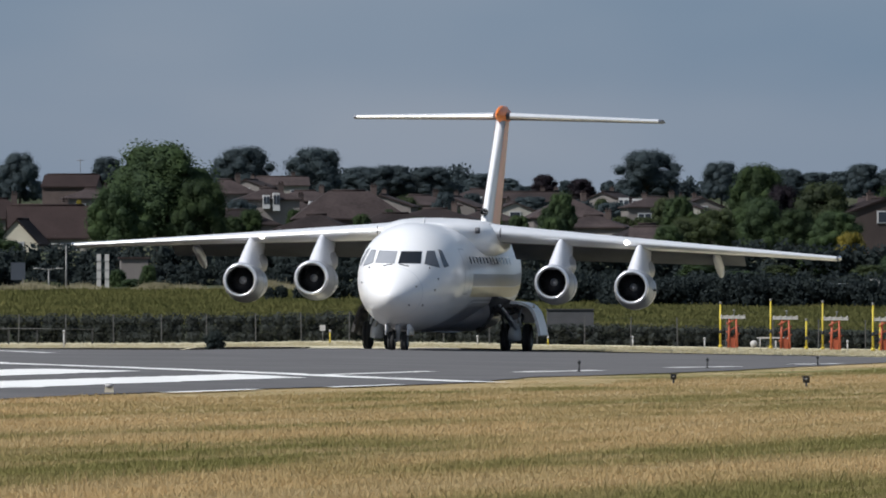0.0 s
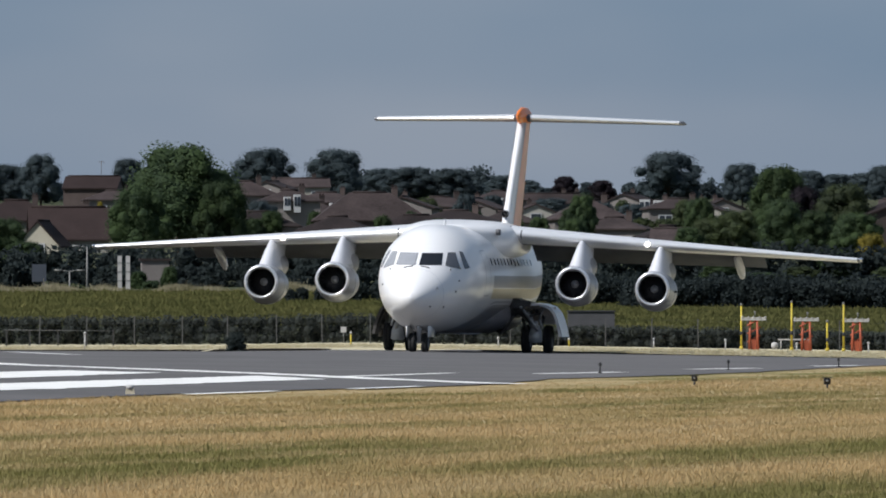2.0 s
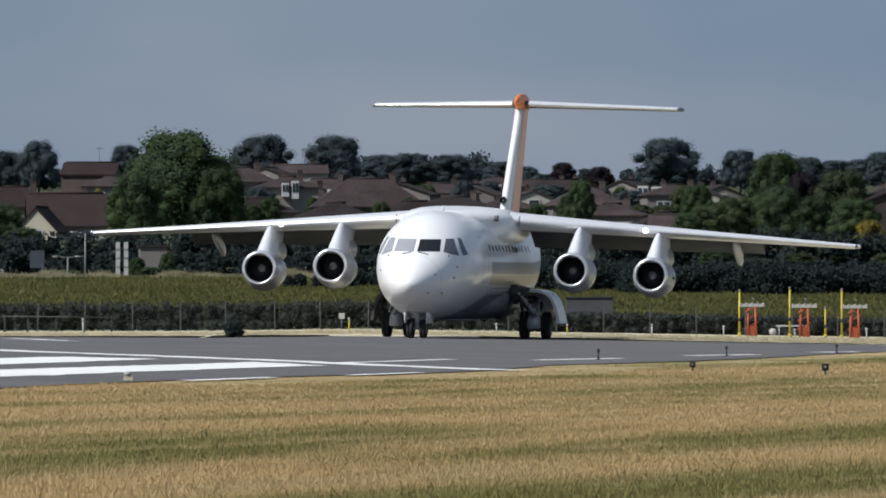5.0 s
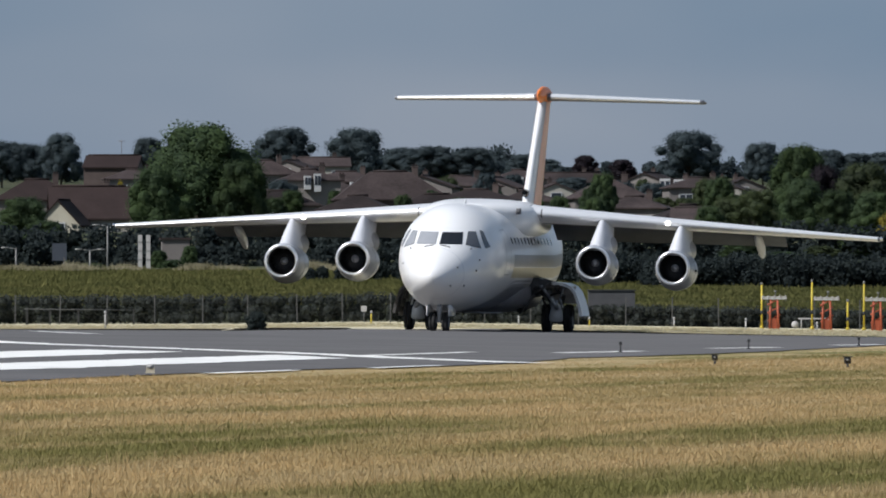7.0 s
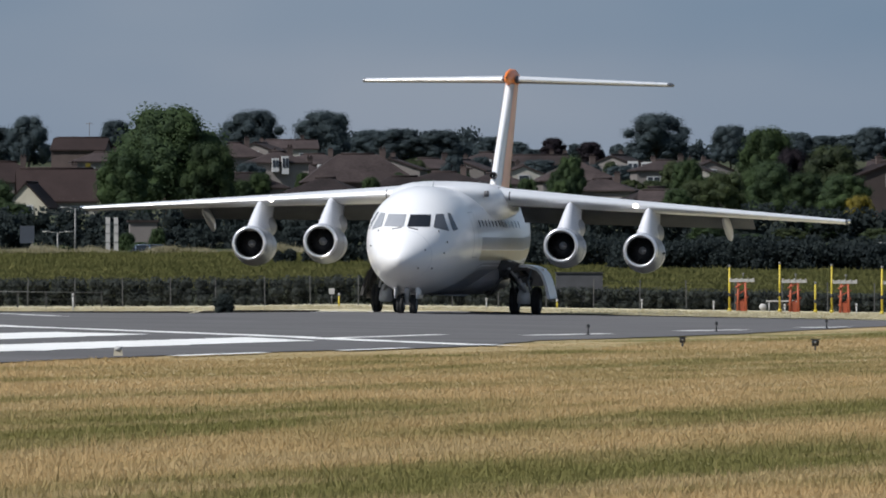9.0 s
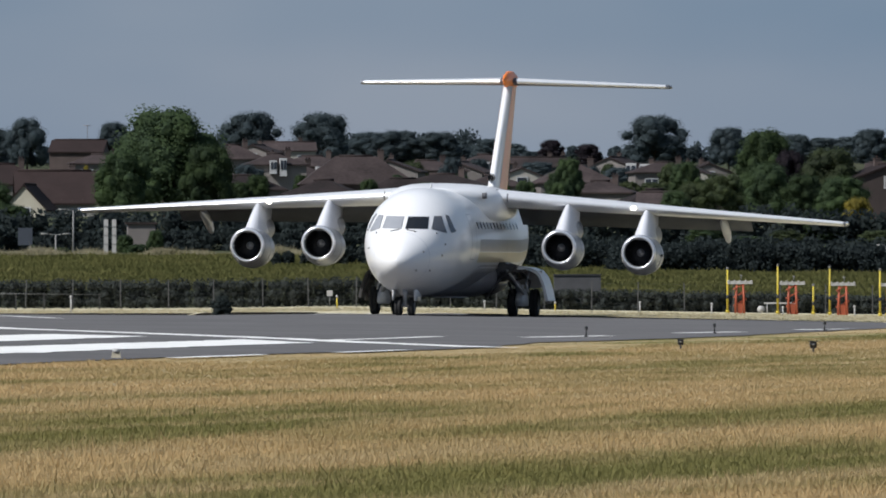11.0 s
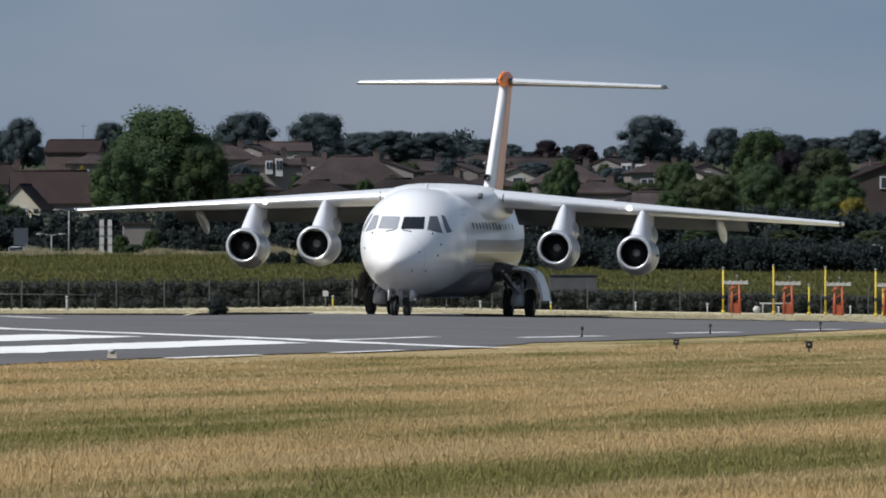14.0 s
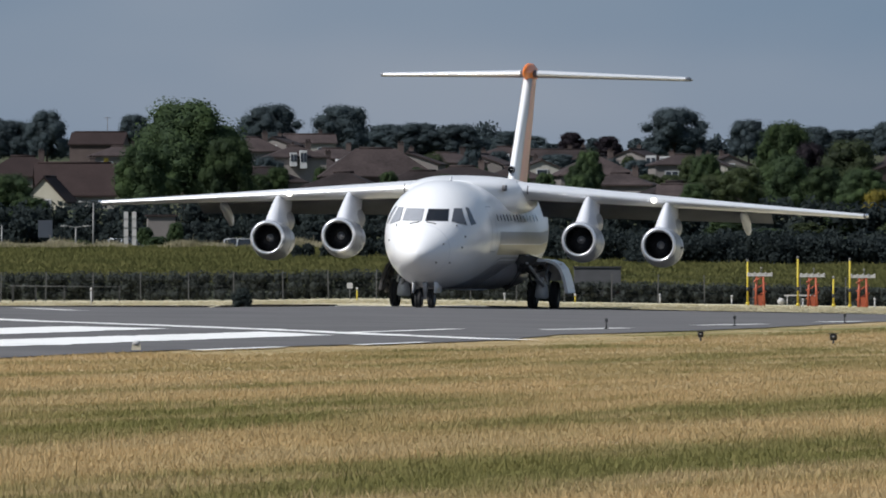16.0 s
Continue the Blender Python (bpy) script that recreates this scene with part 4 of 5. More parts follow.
def tree(u, top, wide, d, kind="dark", var=0, sink=0.0, name="tree", words=""):
    """A tree on the ground at bearing u and distance d, as high as sight line top and as wide as an arc."""
    x = across(u, d)
    base = gz(x, d) - sink
    h = rise(top, d) - base
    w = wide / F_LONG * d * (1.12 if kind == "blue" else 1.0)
    words = words or {"dark": "tall broad dark green leafy tree", "blue": "distant tree on the skyline, haze in its blue-green colour", "light": "fresh green leafy tree lit by sun",
                      "yellow": "yellow-green rounded leafy bush", "purple": "dark purple-leaved tree on the hill"}[kind]
    t = thing(name, pose(x, d, base, 0, 0, rt.uniform(0, 360)), words, "tree" if name == "tree" else "bush", "trees on the hill" if d > 900 else "trees behind the airfield")
    ms = CROWNS[kind]
    c = new("crown", ms[var % len(ms)])
    c.parent = t
    c.scale = (w, w, h)
    k = new("trunk", trunk_me)
    k.parent = t
    k.scale = (h * 0.75, h * 0.75, h)
    return t


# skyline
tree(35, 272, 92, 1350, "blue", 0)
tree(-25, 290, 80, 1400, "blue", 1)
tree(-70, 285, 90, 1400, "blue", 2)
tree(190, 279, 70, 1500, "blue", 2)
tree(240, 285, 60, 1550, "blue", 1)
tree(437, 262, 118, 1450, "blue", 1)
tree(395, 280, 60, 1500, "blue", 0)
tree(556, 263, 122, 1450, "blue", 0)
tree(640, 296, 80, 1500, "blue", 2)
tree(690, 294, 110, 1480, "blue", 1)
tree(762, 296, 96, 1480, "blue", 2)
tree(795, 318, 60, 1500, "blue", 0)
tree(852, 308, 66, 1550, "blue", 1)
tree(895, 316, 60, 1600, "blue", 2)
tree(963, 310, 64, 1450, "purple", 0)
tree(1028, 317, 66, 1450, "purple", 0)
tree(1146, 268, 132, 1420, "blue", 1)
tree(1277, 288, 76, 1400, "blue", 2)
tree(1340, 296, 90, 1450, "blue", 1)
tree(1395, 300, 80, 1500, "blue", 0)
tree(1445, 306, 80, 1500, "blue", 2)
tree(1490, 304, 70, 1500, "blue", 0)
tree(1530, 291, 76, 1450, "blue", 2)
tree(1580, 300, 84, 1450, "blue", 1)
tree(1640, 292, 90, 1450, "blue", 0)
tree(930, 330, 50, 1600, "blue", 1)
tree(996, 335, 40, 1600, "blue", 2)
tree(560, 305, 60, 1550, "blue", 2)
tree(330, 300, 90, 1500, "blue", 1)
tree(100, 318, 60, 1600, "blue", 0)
# nearer trees
tree(278, 256, 268, 800, "dark", 0)
tree(205, 330, 130, 780, "dark", 1)
tree(355, 320, 120, 790, "dark", 2)
tree(-30, 385, 120, 760, "dark", 1)
tree(8, 425, 90, 700, "dark", 2)
tree(1340, 294, 130, 900, "dark", 1)
tree(1270, 372, 130, 820, "light", 0)
tree(1345, 352, 110, 800, "dark", 2)
tree(1385, 330, 90, 880, "purple", 0)
tree(1458, 326, 150, 850, "light", 1)
tree(1410, 372, 110, 790, "dark", 0)
tree(1215, 385, 90, 840, "light", 2)
tree(1480, 375, 120, 780, "dark", 2)
tree(1590, 330, 120, 860, "dark", 1)
tree(1180, 400, 80, 800, "dark", 0)
tree(1100, 412, 60, 900, "light", 1)
tree(440, 355, 60, 1000, "dark", 1)
tree(520, 372, 50, 950, "dark", 0)
tree(760, 345, 60, 1100, "blue", 1)
tree(800, 372, 60, 950, "dark", 2)
tree(980, 385, 60, 900, "dark", 1)
tree(690, 372, 40, 930, "dark", 0)
tree(410, 385, 70, 850, "dark", 2)
tree(640, 380, 50, 880, "dark", 1)
tree(740, 385, 60, 860, "dark", 0)
tree(870, 380, 60, 900, "dark", 0)
tree(1065, 352, 40, 1100, "light", 2)
for k in range(46):
    u = 395 + k * 18.6 + rt.uniform(-9, 9)
    top, d = rt.uniform(340, 392), rt.uniform(900, 1280)
    if 455 < u < 570 or 1085 < u < 1160:   # gaps in the planting before the pale house fronts
        top, d = max(top, 384), max(d, 1010)
    tree(u, top, rt.uniform(44, 84), d, rt.choice(("dark", "blue", "dark", "blue", "light")), k)
tree(140, 356, 22, 1000, "yellow", 0, name="bush")
tree(1506, 412, 72, 700, "yellow", 0, name="bush")
tree(1440, 455, 110, 690, "dark", 1, name="bush", words="dense dark green bush at the foot of the hill")
tree(1380, 470, 90, 670, "light", 0, name="bush", words="leafy green bush at the foot of the hill")
tree(1540, 470, 90, 660, "light", 1, name="bush", words="leafy green bush at the foot of the hill")
tree(1480, 490, 80, 640, "light", 2, name="bush", words="leafy green bush at the foot of the hill")
tree(1310, 480, 90, 660, "dark", 2, name="bush", words="dense dark green bush at the foot of the hill")
tree(1350, 500, 80, 635, "light", 1, name="bush", words="leafy green bush at the foot of the hill")
tree(1240, 465, 110, 680, "dark", 0, name="bush", words="dense dark green bush at the foot of the hill")
tree(1600, 450, 110, 680, "dark", 2, name="bush", words="dense dark green bush at the foot of the hill")
tree(1420, 510, 70, 630, "dark", 1, name="bush", words="dense dark green bush at the foot of the hill")
tree(1530, 505, 80, 630, "dark", 0, name="bush", words="dense dark green bush at the foot of the hill")
tree(90, 500, 60, 632, "light", 2, name="bush", words="leafy green bush at the foot of the hill")
tree(208, 478, 40, 634, "dark", 1, name="bush", words="dense dark green bush at the foot of the hill")
tree(262, 470, 46, 634, "dark", 0, name="bush", words="dense dark green bush at the foot of the hill")
tree(232, 494, 50, 633, "dark", 2, name="bush", words="dense dark green bush at the foot of the hill")
def hedge(name, d, u0, u1, top, ragged, deep, n, leaf, material, label, seed, step=0.8):
    r = random.Random(seed)
    x0, x1 = across(u0, d), across(u1, d)
    lumps = []
    k = int((x1 - x0) / step)
    for i in range(k):
        x = x0 + (x1 - x0) * (i + 0.5) / k
        h = rise(top, d) + gz(x, d) - gz(0, d) + ragged * noise.noise(Vector((x * 0.22, seed, 0))) + r.uniform(-0.1, 0.1) * ragged
        g = gz(x, d)
        hh = max(0.4, h - g)
        rad = min(hh * 0.42, step * 0.95)
        z = h - rad
        while z > g - rad * 0.3:
            lumps.append((x + r.uniform(-0.3, 0.3) * step, d + r.uniform(-0.5, 0.5) * deep, z, rad * r.uniform(0.85, 1.1)))
            z -= rad * 1.15
    me = leaf_mesh(name, seed, lumps, n, leaf, material, 0.6, 1.0)
    return tagged(new(name, me), label, "hedge", kind="stuff")


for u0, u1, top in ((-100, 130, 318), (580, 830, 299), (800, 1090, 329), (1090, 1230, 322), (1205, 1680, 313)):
    hedge("far_woods", 1560 + u0 * 0.02, u0, u1, top, 2.2, 10, 6000, 0.34, M_LEAFB, "distant woods along the skyline, haze in their colour", 231 + u0, 2.6)
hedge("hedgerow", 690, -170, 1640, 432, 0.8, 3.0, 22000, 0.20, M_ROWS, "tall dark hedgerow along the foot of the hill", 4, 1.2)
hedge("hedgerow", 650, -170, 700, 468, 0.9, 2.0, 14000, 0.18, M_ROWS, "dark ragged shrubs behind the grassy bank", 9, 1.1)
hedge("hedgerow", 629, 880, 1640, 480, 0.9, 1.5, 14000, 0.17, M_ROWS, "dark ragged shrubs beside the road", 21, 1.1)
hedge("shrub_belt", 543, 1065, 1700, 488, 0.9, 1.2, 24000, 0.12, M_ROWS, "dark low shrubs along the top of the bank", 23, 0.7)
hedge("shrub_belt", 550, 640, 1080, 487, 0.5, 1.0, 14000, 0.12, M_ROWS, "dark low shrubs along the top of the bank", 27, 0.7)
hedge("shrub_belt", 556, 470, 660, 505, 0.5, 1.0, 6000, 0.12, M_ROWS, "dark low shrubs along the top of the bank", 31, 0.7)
hedge("hedge", 351, -170, 905, 555, 0.10, 0.6, 40000, 0.045, M_HEDGE, "low dark clipped hedge behind the airfield fence", 14, 0.30)
hedge("hedge", 351, 900, 1640, 570, 0.10, 0.6, 24000, 0.045, M_HEDGE, "lower dark hedge behind the approach lights", 15, 0.24)
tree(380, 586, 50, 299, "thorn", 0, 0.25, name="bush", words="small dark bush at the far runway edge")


# houses
def house(u, d, ridge, w, deep, eave=5.0, turn=0.0, roof="gable", walls=M_REND, tiles=M_TILE, chimney=1, windows=True, label="", over=0.35, bays=(), aerial=False):
    """A house: walls, roof with thickness, chimneys and framed windows; ridge is the sight line of its ridge."""
    x = across(u, d)
    base = gz(x, d) - 0.6
    top = rise(ridge, d) - base
    eave = min(eave, top - 1.2)
    hs = thing("house", pose(x, d, base, 0, 0, turn), label or "brick and render house with a brown tiled roof", "house", "houses on the hill")
    bm = bmesh.new()
    hw, hd = w / 2, deep / 2
    if roof == "gable":
        ring = [(-hd, 0), (hd, 0), (hd, eave), (0, top - 0.1), (-hd, eave)]
        loft(bm, [[(-hw, a, z) for a, z in ring], [(hw, a, z) for a, z in ring]])
    else:
        box(bm, 0, 0, eave / 2, w, deep, eave)
    part("wall", bm, walls, hs, smooth=False)
    bm = bmesh.new()
    o = over
    sl = (top - eave) / hd
    if roof == "gable":
        outer = [(-hd - o, eave - o * sl), (0, top), (hd + o, eave - o * sl)]
        ring = outer + [(hd + o, eave - o * sl - 0.18), (0, top - 0.2), (-hd - o, eave - o * sl - 0.18)]
        loft(bm, [[(-hw - 0.2, a, z) for a, z in ring], [(hw + 0.2, a, z) for a, z in ring]])
    else:
        rl = max(0.15, hw - hd * 0.85)
        b = [(-hw - o, -hd - o), (hw + o, -hd - o), (hw + o, hd + o), (-hw - o, hd + o)]
        lo = [bm.verts.new((p, q, eave - 0.15)) for p, q in b]
        up = [bm.verts.new((p, q, eave)) for p, q in b]
        r0, r1 = bm.verts.new((-rl, 0, top)), bm.verts.new((rl, 0, top))
        bm.faces.new(lo)
        for i in range(4):
            bm.faces.new((lo[i], lo[(i + 1) % 4], up[(i + 1) % 4], up[i]))
        bm.faces.new((up[0], up[1], r1, r0))
        bm.faces.new((up[2], up[3], r0, r1))
        bm.faces.new((up[1], up[2], r1))
        bm.faces.new((up[3], up[0], r0))
    rf = part("roof", bm, tiles, hs, smooth=False)
    bm = bmesh.new()
    rod(bm, (-hw * (0.95 if roof == "gable" else 0.3), 0, top + 0.03), (hw * (0.95 if roof == "gable" else 0.3), 0, top + 0.03), 0.13, None, 8)
    part("ridge_tile", bm, tiles, rf)
    for i in range(chimney):
        cx = (-0.55 + 1.1 * i) * hw if chimney > 1 else 0.45 * hw
        bm = bmesh.new()
        box(bm, cx, 0.2, top - 0.05, 0.62, 0.55, 1.1)
        box(bm, cx, 0.2, top + 0.53, 0.72, 0.64, 0.10)
        c = part("chimney", bm, M_BRICK, rf, smooth=False)
        for s in (-0.25, 0.25):
            bm = bmesh.new()
            rod(bm, (cx + s * 0.6, 0.2, top + 0.55), (cx + s * 0.6, 0.2, top + 0.82), 0.11, 0.09, 8)
            part("chimney_pot", bm, M_TILER, rf)
    if aerial:
        bm = bmesh.new()
        rod(bm, (hw * 0.3, 0, top - 0.2), (hw * 0.3, 0, top + 2.3), 0.04, None, 6)
        for k in range(4):
            rod(bm, (hw * 0.3 - 0.5, 0.25 * k - 0.4, top + 2.1), (hw * 0.3 + 0.5, 0.25 * k - 0.4, top + 2.1), 0.03, None, 6)
        rod(bm, (hw * 0.3, -0.5, top + 2.1), (hw * 0.3, 0.5, top + 2.1), 0.03, None, 6)
        part("aerial", bm, M_PEB, rf, "thin rooftop television aerial")
    if windows and abs(turn) < 60:
        rows = [eave - 1.45] + ([eave - 4.1] if eave > 4.6 else [])
        for z in rows:
            for k in range(max(1, int(w / 3.2))):
                wx = -hw + w * (k + 0.5) / max(1, int(w / 3.2))
                bm = bmesh.new()
                box(bm, wx, -hd - 0.04, z, 1.7, 0.12, 1.3)
                f = part("window", bm, M_UPVC, hs, smooth=False)
                for s in (-0.4, 0.4):
                    bm = bmesh.new()
                    box(bm, wx + s, -hd - 0.09, z, 0.66, 0.06, 1.1)
                    part("pane", bm, M_PANE, f, smooth=False)
    if roof == "gable" and abs(turn) > 60:
        bm = bmesh.new()
        box(bm, -hw - 0.05, 0, eave - 0.6, 0.14, 1.5, 1.2)
        f = part("window", bm, M_UPVC, hs, smooth=False)
        bm = bmesh.new()
        box(bm, -hw - 0.1, 0, eave - 0.6, 0.1, 1.2, 0.95)
        part("pane", bm, M_PANE, f, smooth=False)
    for bx, bz, bw, bh in (bays if abs(turn) < 60 else ()):
        bm = bmesh.new()
        box(bm, bx, -hd - 0.45, bz, bw, 0.9, bh)
        b = part("bay_window", bm, M_UPVC, hs, "white bay window", smooth=False)
        for s in (-0.25, 0.25):
            bm = bmesh.new()
            box(bm, bx + s * bw, -hd - 0.92, bz + bh * 0.12, bw * 0.36, 0.06, bh * 0.5)
            part("pane", bm, M_PANE, b, smooth=False)
    return hs


house(84, 906, 364, 8.0, 7.5, 2.2, 5, "gable", M_REND, M_TILER, 1, label="cream house with a red-brown tiled roof")
house(40, 897, 388, 8.0, 4.3, 1.6, 84, "gable", M_CREAM, M_TILER, 0, False, label="cream rendered gable wing of a house", over=0.25)
house(-8, 960, 352, 9, 8, 3.5, 4, "hip", M_PEB, M_TILER, 1, label="house with a red-brown hipped roof")
house(128, 1320, 309, 8.0, 7, 4.6, -6, "gable", M_BRICK, M_TILER, 0, False, label="brick house with a red-brown tiled roof", aerial=True)
house(165, 1180, 335, 8, 7, 4.6, 5, "hip", M_PEB, M_TILE, 1)
house(400, 1150, 318, 7, 7, 4.8, 10, "hip", M_PEB, M_TILE, 1, label="grey pebbledashed house with a brown tiled roof")
house(445, 1250, 318, 8, 6.5, 5.0, 78, "gable", M_PEB, M_TILE, 1, label="grey pebbledashed house with a brown tiled roof")
house(498, 1350, 313, 8, 7, 4.8, 4, "gable", M_REND, M_TILE, 1, label="cream rendered house with a brown tiled roof")
house(470, 1100, 338, 7, 6.0, 4.8, 84, "gable", M_REND, M_TILE, 1, label="cream rendered house with a brown tiled roof", bays=((-0.5, 3.0, 1.1, 2.6), (0.9, 3.3, 1.2, 3.0)))
house(505, 1000, 352, 8, 7.5, 4.0, 12, "hip", M_PEB, M_TILE, 1, label="grey pebbledashed house with a brown tiled roof", bays=((2.3, 4.3, 0.8, 1.8),))
house(474, 985, 334, 6.5, 6.5, 6.0, 6, "hip", M_PEB, M_TILE, 1, False, label="grey pebbledashed house with white bay windows", bays=((-0.5, 5.2, 0.75, 1.5), (0.6, 5.2, 0.75, 2.0)))
house(540, 1080, 338, 9, 8, 4.8, -10, "hip", M_BRICK, M_TILE, 1, label="brick house with a brown tiled roof", bays=((-0.4, 3.0, 0.9, 3.0),))
house(617, 950, 338, 12, 9, 3.6, 5, "hip", M_BRICK, M_TILE, 1, label="brick house with a brown tiled roof")
house(680, 1020, 345, 8, 7, 4.6, 84, "gable", M_PEB, M_TILE, 1, label="grey pebbledashed house with a brown tiled roof")
house(742, 1080, 346, 9, 8, 4.6, 8, "hip", M_PEB, M_TILE, 1, label="grey pebbledashed house with a brown tiled roof")
house(806, 1100, 348, 9, 6.5, 4.6, 80, "gable", M_PEB, M_TILE, 1, label="grey pebbledashed house with a brown tiled roof")
house(845, 1200, 335, 7, 7, 4.6, 6, "hip", M_PEB, M_TILE, 1, label="grey pebbledashed house with a brown tiled roof", bays=((-0.3, 2.8, 1.0, 2.4),))
house(770, 930, 370, 9, 8, 3.6, -6, "hip", M_BRICK, M_TILE, 1, label="brick house with a brown tiled roof")
house(935, 1250, 340, 9, 7, 4.8, -4, "gable", M_PEB, M_TILE, 1, label="grey pebbledashed house with a brown tiled roof")
house(905, 1120, 358, 8, 6, 4.6, 96, "gable", M_REND, M_TILE, 1, label="cream rendered house with a brown tiled roof")
house(1003, 1000, 351, 8.5, 8.5, 3.4, 6, "hip", M_PEB, M_TILE, 1, label="grey pebbledashed house with a brown tiled roof")
house(985, 1300, 338, 8, 6, 5, 84, "gable", M_PEB, M_TILE, 1, label="grey pebbledashed house with a brown tiled roof")
house(1080, 1150, 340, 8, 6, 5.0, 74, "gable", M_PEB, M_TILE, 1, label="grey pebbledashed house with a brown tiled roof", bays=((-1.8, 3.4, 1.2, 2.6),))
house(1118, 1120, 352, 7, 7, 4.9, -4, "hip", M_UPVC, M_TILE, 1, label="white-fronted house with a brown tiled roof", bays=((-0.8, 3.3, 1.3, 2.4), (0.95, 3.3, 1.3, 2.2)))
house(1163, 1080, 349, 8, 7, 4.8, 6, "hip", M_PEB, M_TILE, 1, label="grey pebbledashed house with a brown tiled roof")
house(1205, 1150, 352, 8, 6, 4.8, 82, "gable", M_REND, M_TILE, 1, label="cream rendered house with a brown tiled roof", bays=((-0.6, 2.9, 1.4, 2.0),))
house(1145, 880, 397, 6, 6, 3.2, 12, "hip", M_PEB, M_TILE, 0, label="grey pebbledashed house with a brown tiled roof")
house(1190, 860, 402, 8, 6, 3.0, -3, "gable", M_PEB, M_TILE, 0, label="grey pebbledashed house with a brown tiled roof")
house(1050, 930, 382, 7, 7, 3.4, -8, "hip", M_PEB, M_TILE, 1, label="grey pebbledashed house with a brown tiled roof")
house(1550, 850, 352, 9, 6.5, 5.2, 98, "gable", M_BRICK, M_TILER, 1, label="brick house with a brown tiled roof", bays=((-1.8, 3.6, 1.5, 2.2),))
house(1600, 900, 350, 9, 8, 5.2, -5, "gable", M_BRICK, M_TILE, 1, label="brick house with a brown tiled roof")
house(1235, 1250, 350, 8, 6, 4.8, 98, "gable", M_PEB, M_TILE, 1, label="grey pebbledashed house with a brown tiled roof")
house(560, 880, 380, 7, 7, 3.0, -8, "hip", M_REND, M_TILE, 0, label="cream rendered house with a brown tiled roof")
house(420, 920, 372, 8, 7, 3.2, 5, "hip", M_PEB, M_TILE, 0, label="grey pebbledashed house with a brown tiled roof")
house(700, 900, 378, 9, 7, 3.0, 5, "hip", M_BRICK, M_TILE, 0, label="brick house with a brown tiled roof")
house(860, 1000, 372, 7, 7, 3.2, 5, "hip", M_PEB, M_TILE, 1, label="grey pebbledashed house with a brown tiled roof")
# low pale shed at the foot of the hill
sh = thing("shed", pose(across(237, 645), 645, gz(across(237, 645), 645), 0, 0, 4), "low pale rendered shed with a flat roof", "shed")
bm = bmesh.new()
box(bm, 0, 0, 0.7, 2.0, 2.5, 2.6)
part("wall", bm, M_PEB, sh, smooth=False)
bm = bmesh.new()
box(bm, 0, 0, 2.07, 2.3, 2.8, 0.14)
part("roof", bm, M_TILE, sh, smooth=False)


# ---- airfield furniture ----
M_POST = mat("dull_fence_post", (0.10, 0.10, 0.098), 0.7, 0.1, 0.3, 3, 30)
M_GALV = mat("galvanised_post", (0.20, 0.20, 0.195), 0.6, 0.3, 0.3, 3, 30)
M_WIRE = mat("fence_wire", (0.05, 0.05, 0.05), 0.6, 0.4, 0.2, 3, 30)
M_YEL = mat("yellow_marker_paint", (0.52, 0.40, 0.03), 0.55, 0, 0.2, 3, 20, rand=0.1)
M_REDF = mat("orange_red_mast_paint", (0.36, 0.075, 0.03), 0.55, 0, 0.25, 3, 20, rand=0.1)
M_PALE = mat("weathered_white_paint", (0.44, 0.43, 0.42), 0.6, 0, 0.2, 3, 20)
M_BLK = mat("black_fitting", (0.03, 0.03, 0.032), 0.6, 0, 0.3, 6, 30)
M_TANP = mat("tan_concrete_marker", (0.45, 0.40, 0.30), 0.8, 0, 0.2, 6, 30)


def place(u, d, turn=0.0, lift=0.0):
    x = across(u, d)
    return pose(x, d, gz(x, d) + lift, 0, 0, turn)


# fence with posts and wires
fence = thing("fence", place(784, 346), "low wire fence on grey metal posts before a hedge", "fence")
post_bm = bmesh.new()
box(post_bm, 0, 0, 0.56, 0.04, 0.04, 1.16)
box(post_bm, 0, 0, 1.14, 0.055, 0.055, 0.03)
first = None
rp = random.Random(8)
g0 = gz(0, 346)
for i in range(-11, 12):
    x = across(784, 346) + i * 1.84 + rp.uniform(-0.05, 0.05)
    z = gz(x, 346) - g0
    if first is None:
        first = part("post", post_bm, M_POST, fence, smooth=False)
        first.location = (x, 0, z)
    else:
        p = new("post", first.data)
        p.parent = fence
        p.location = (x, 0, z)
        p.rotation_euler = (rp.uniform(-0.02, 0.02), rp.uniform(-0.02, 0.02), 0)
for h in (0.3, 0.58, 0.86, 1.08):
    bm = bmesh.new()
    loft(bm, [[(i * 1.84, -0.04 + 0.003 * math.cos(a), gz(i * 1.84, 346) - g0 + h + 0.003 * math.sin(a)) for a in (0, 2.1, 4.2)] for i in range(-11, 12)])
    part("wire", bm, M_WIRE, fence)


low = thing("low_rail", place(70, 344), "low grey rail on short posts before the hedge", "rail")
bm = bmesh.new()
rod(bm, (-2.2, 0, 0.62), (2.1, 0, 0.58), 0.014, None, 8)
part("rail", bm, M_POST, low)
for px in (-2.1, -1.2, -0.1, 1.0, 2.05):
    bm = bmesh.new()
    box(bm, px, 0.03, 0.30, 0.06, 0.05, 0.68)
    part("post", bm, M_WIRE, low, smooth=False)


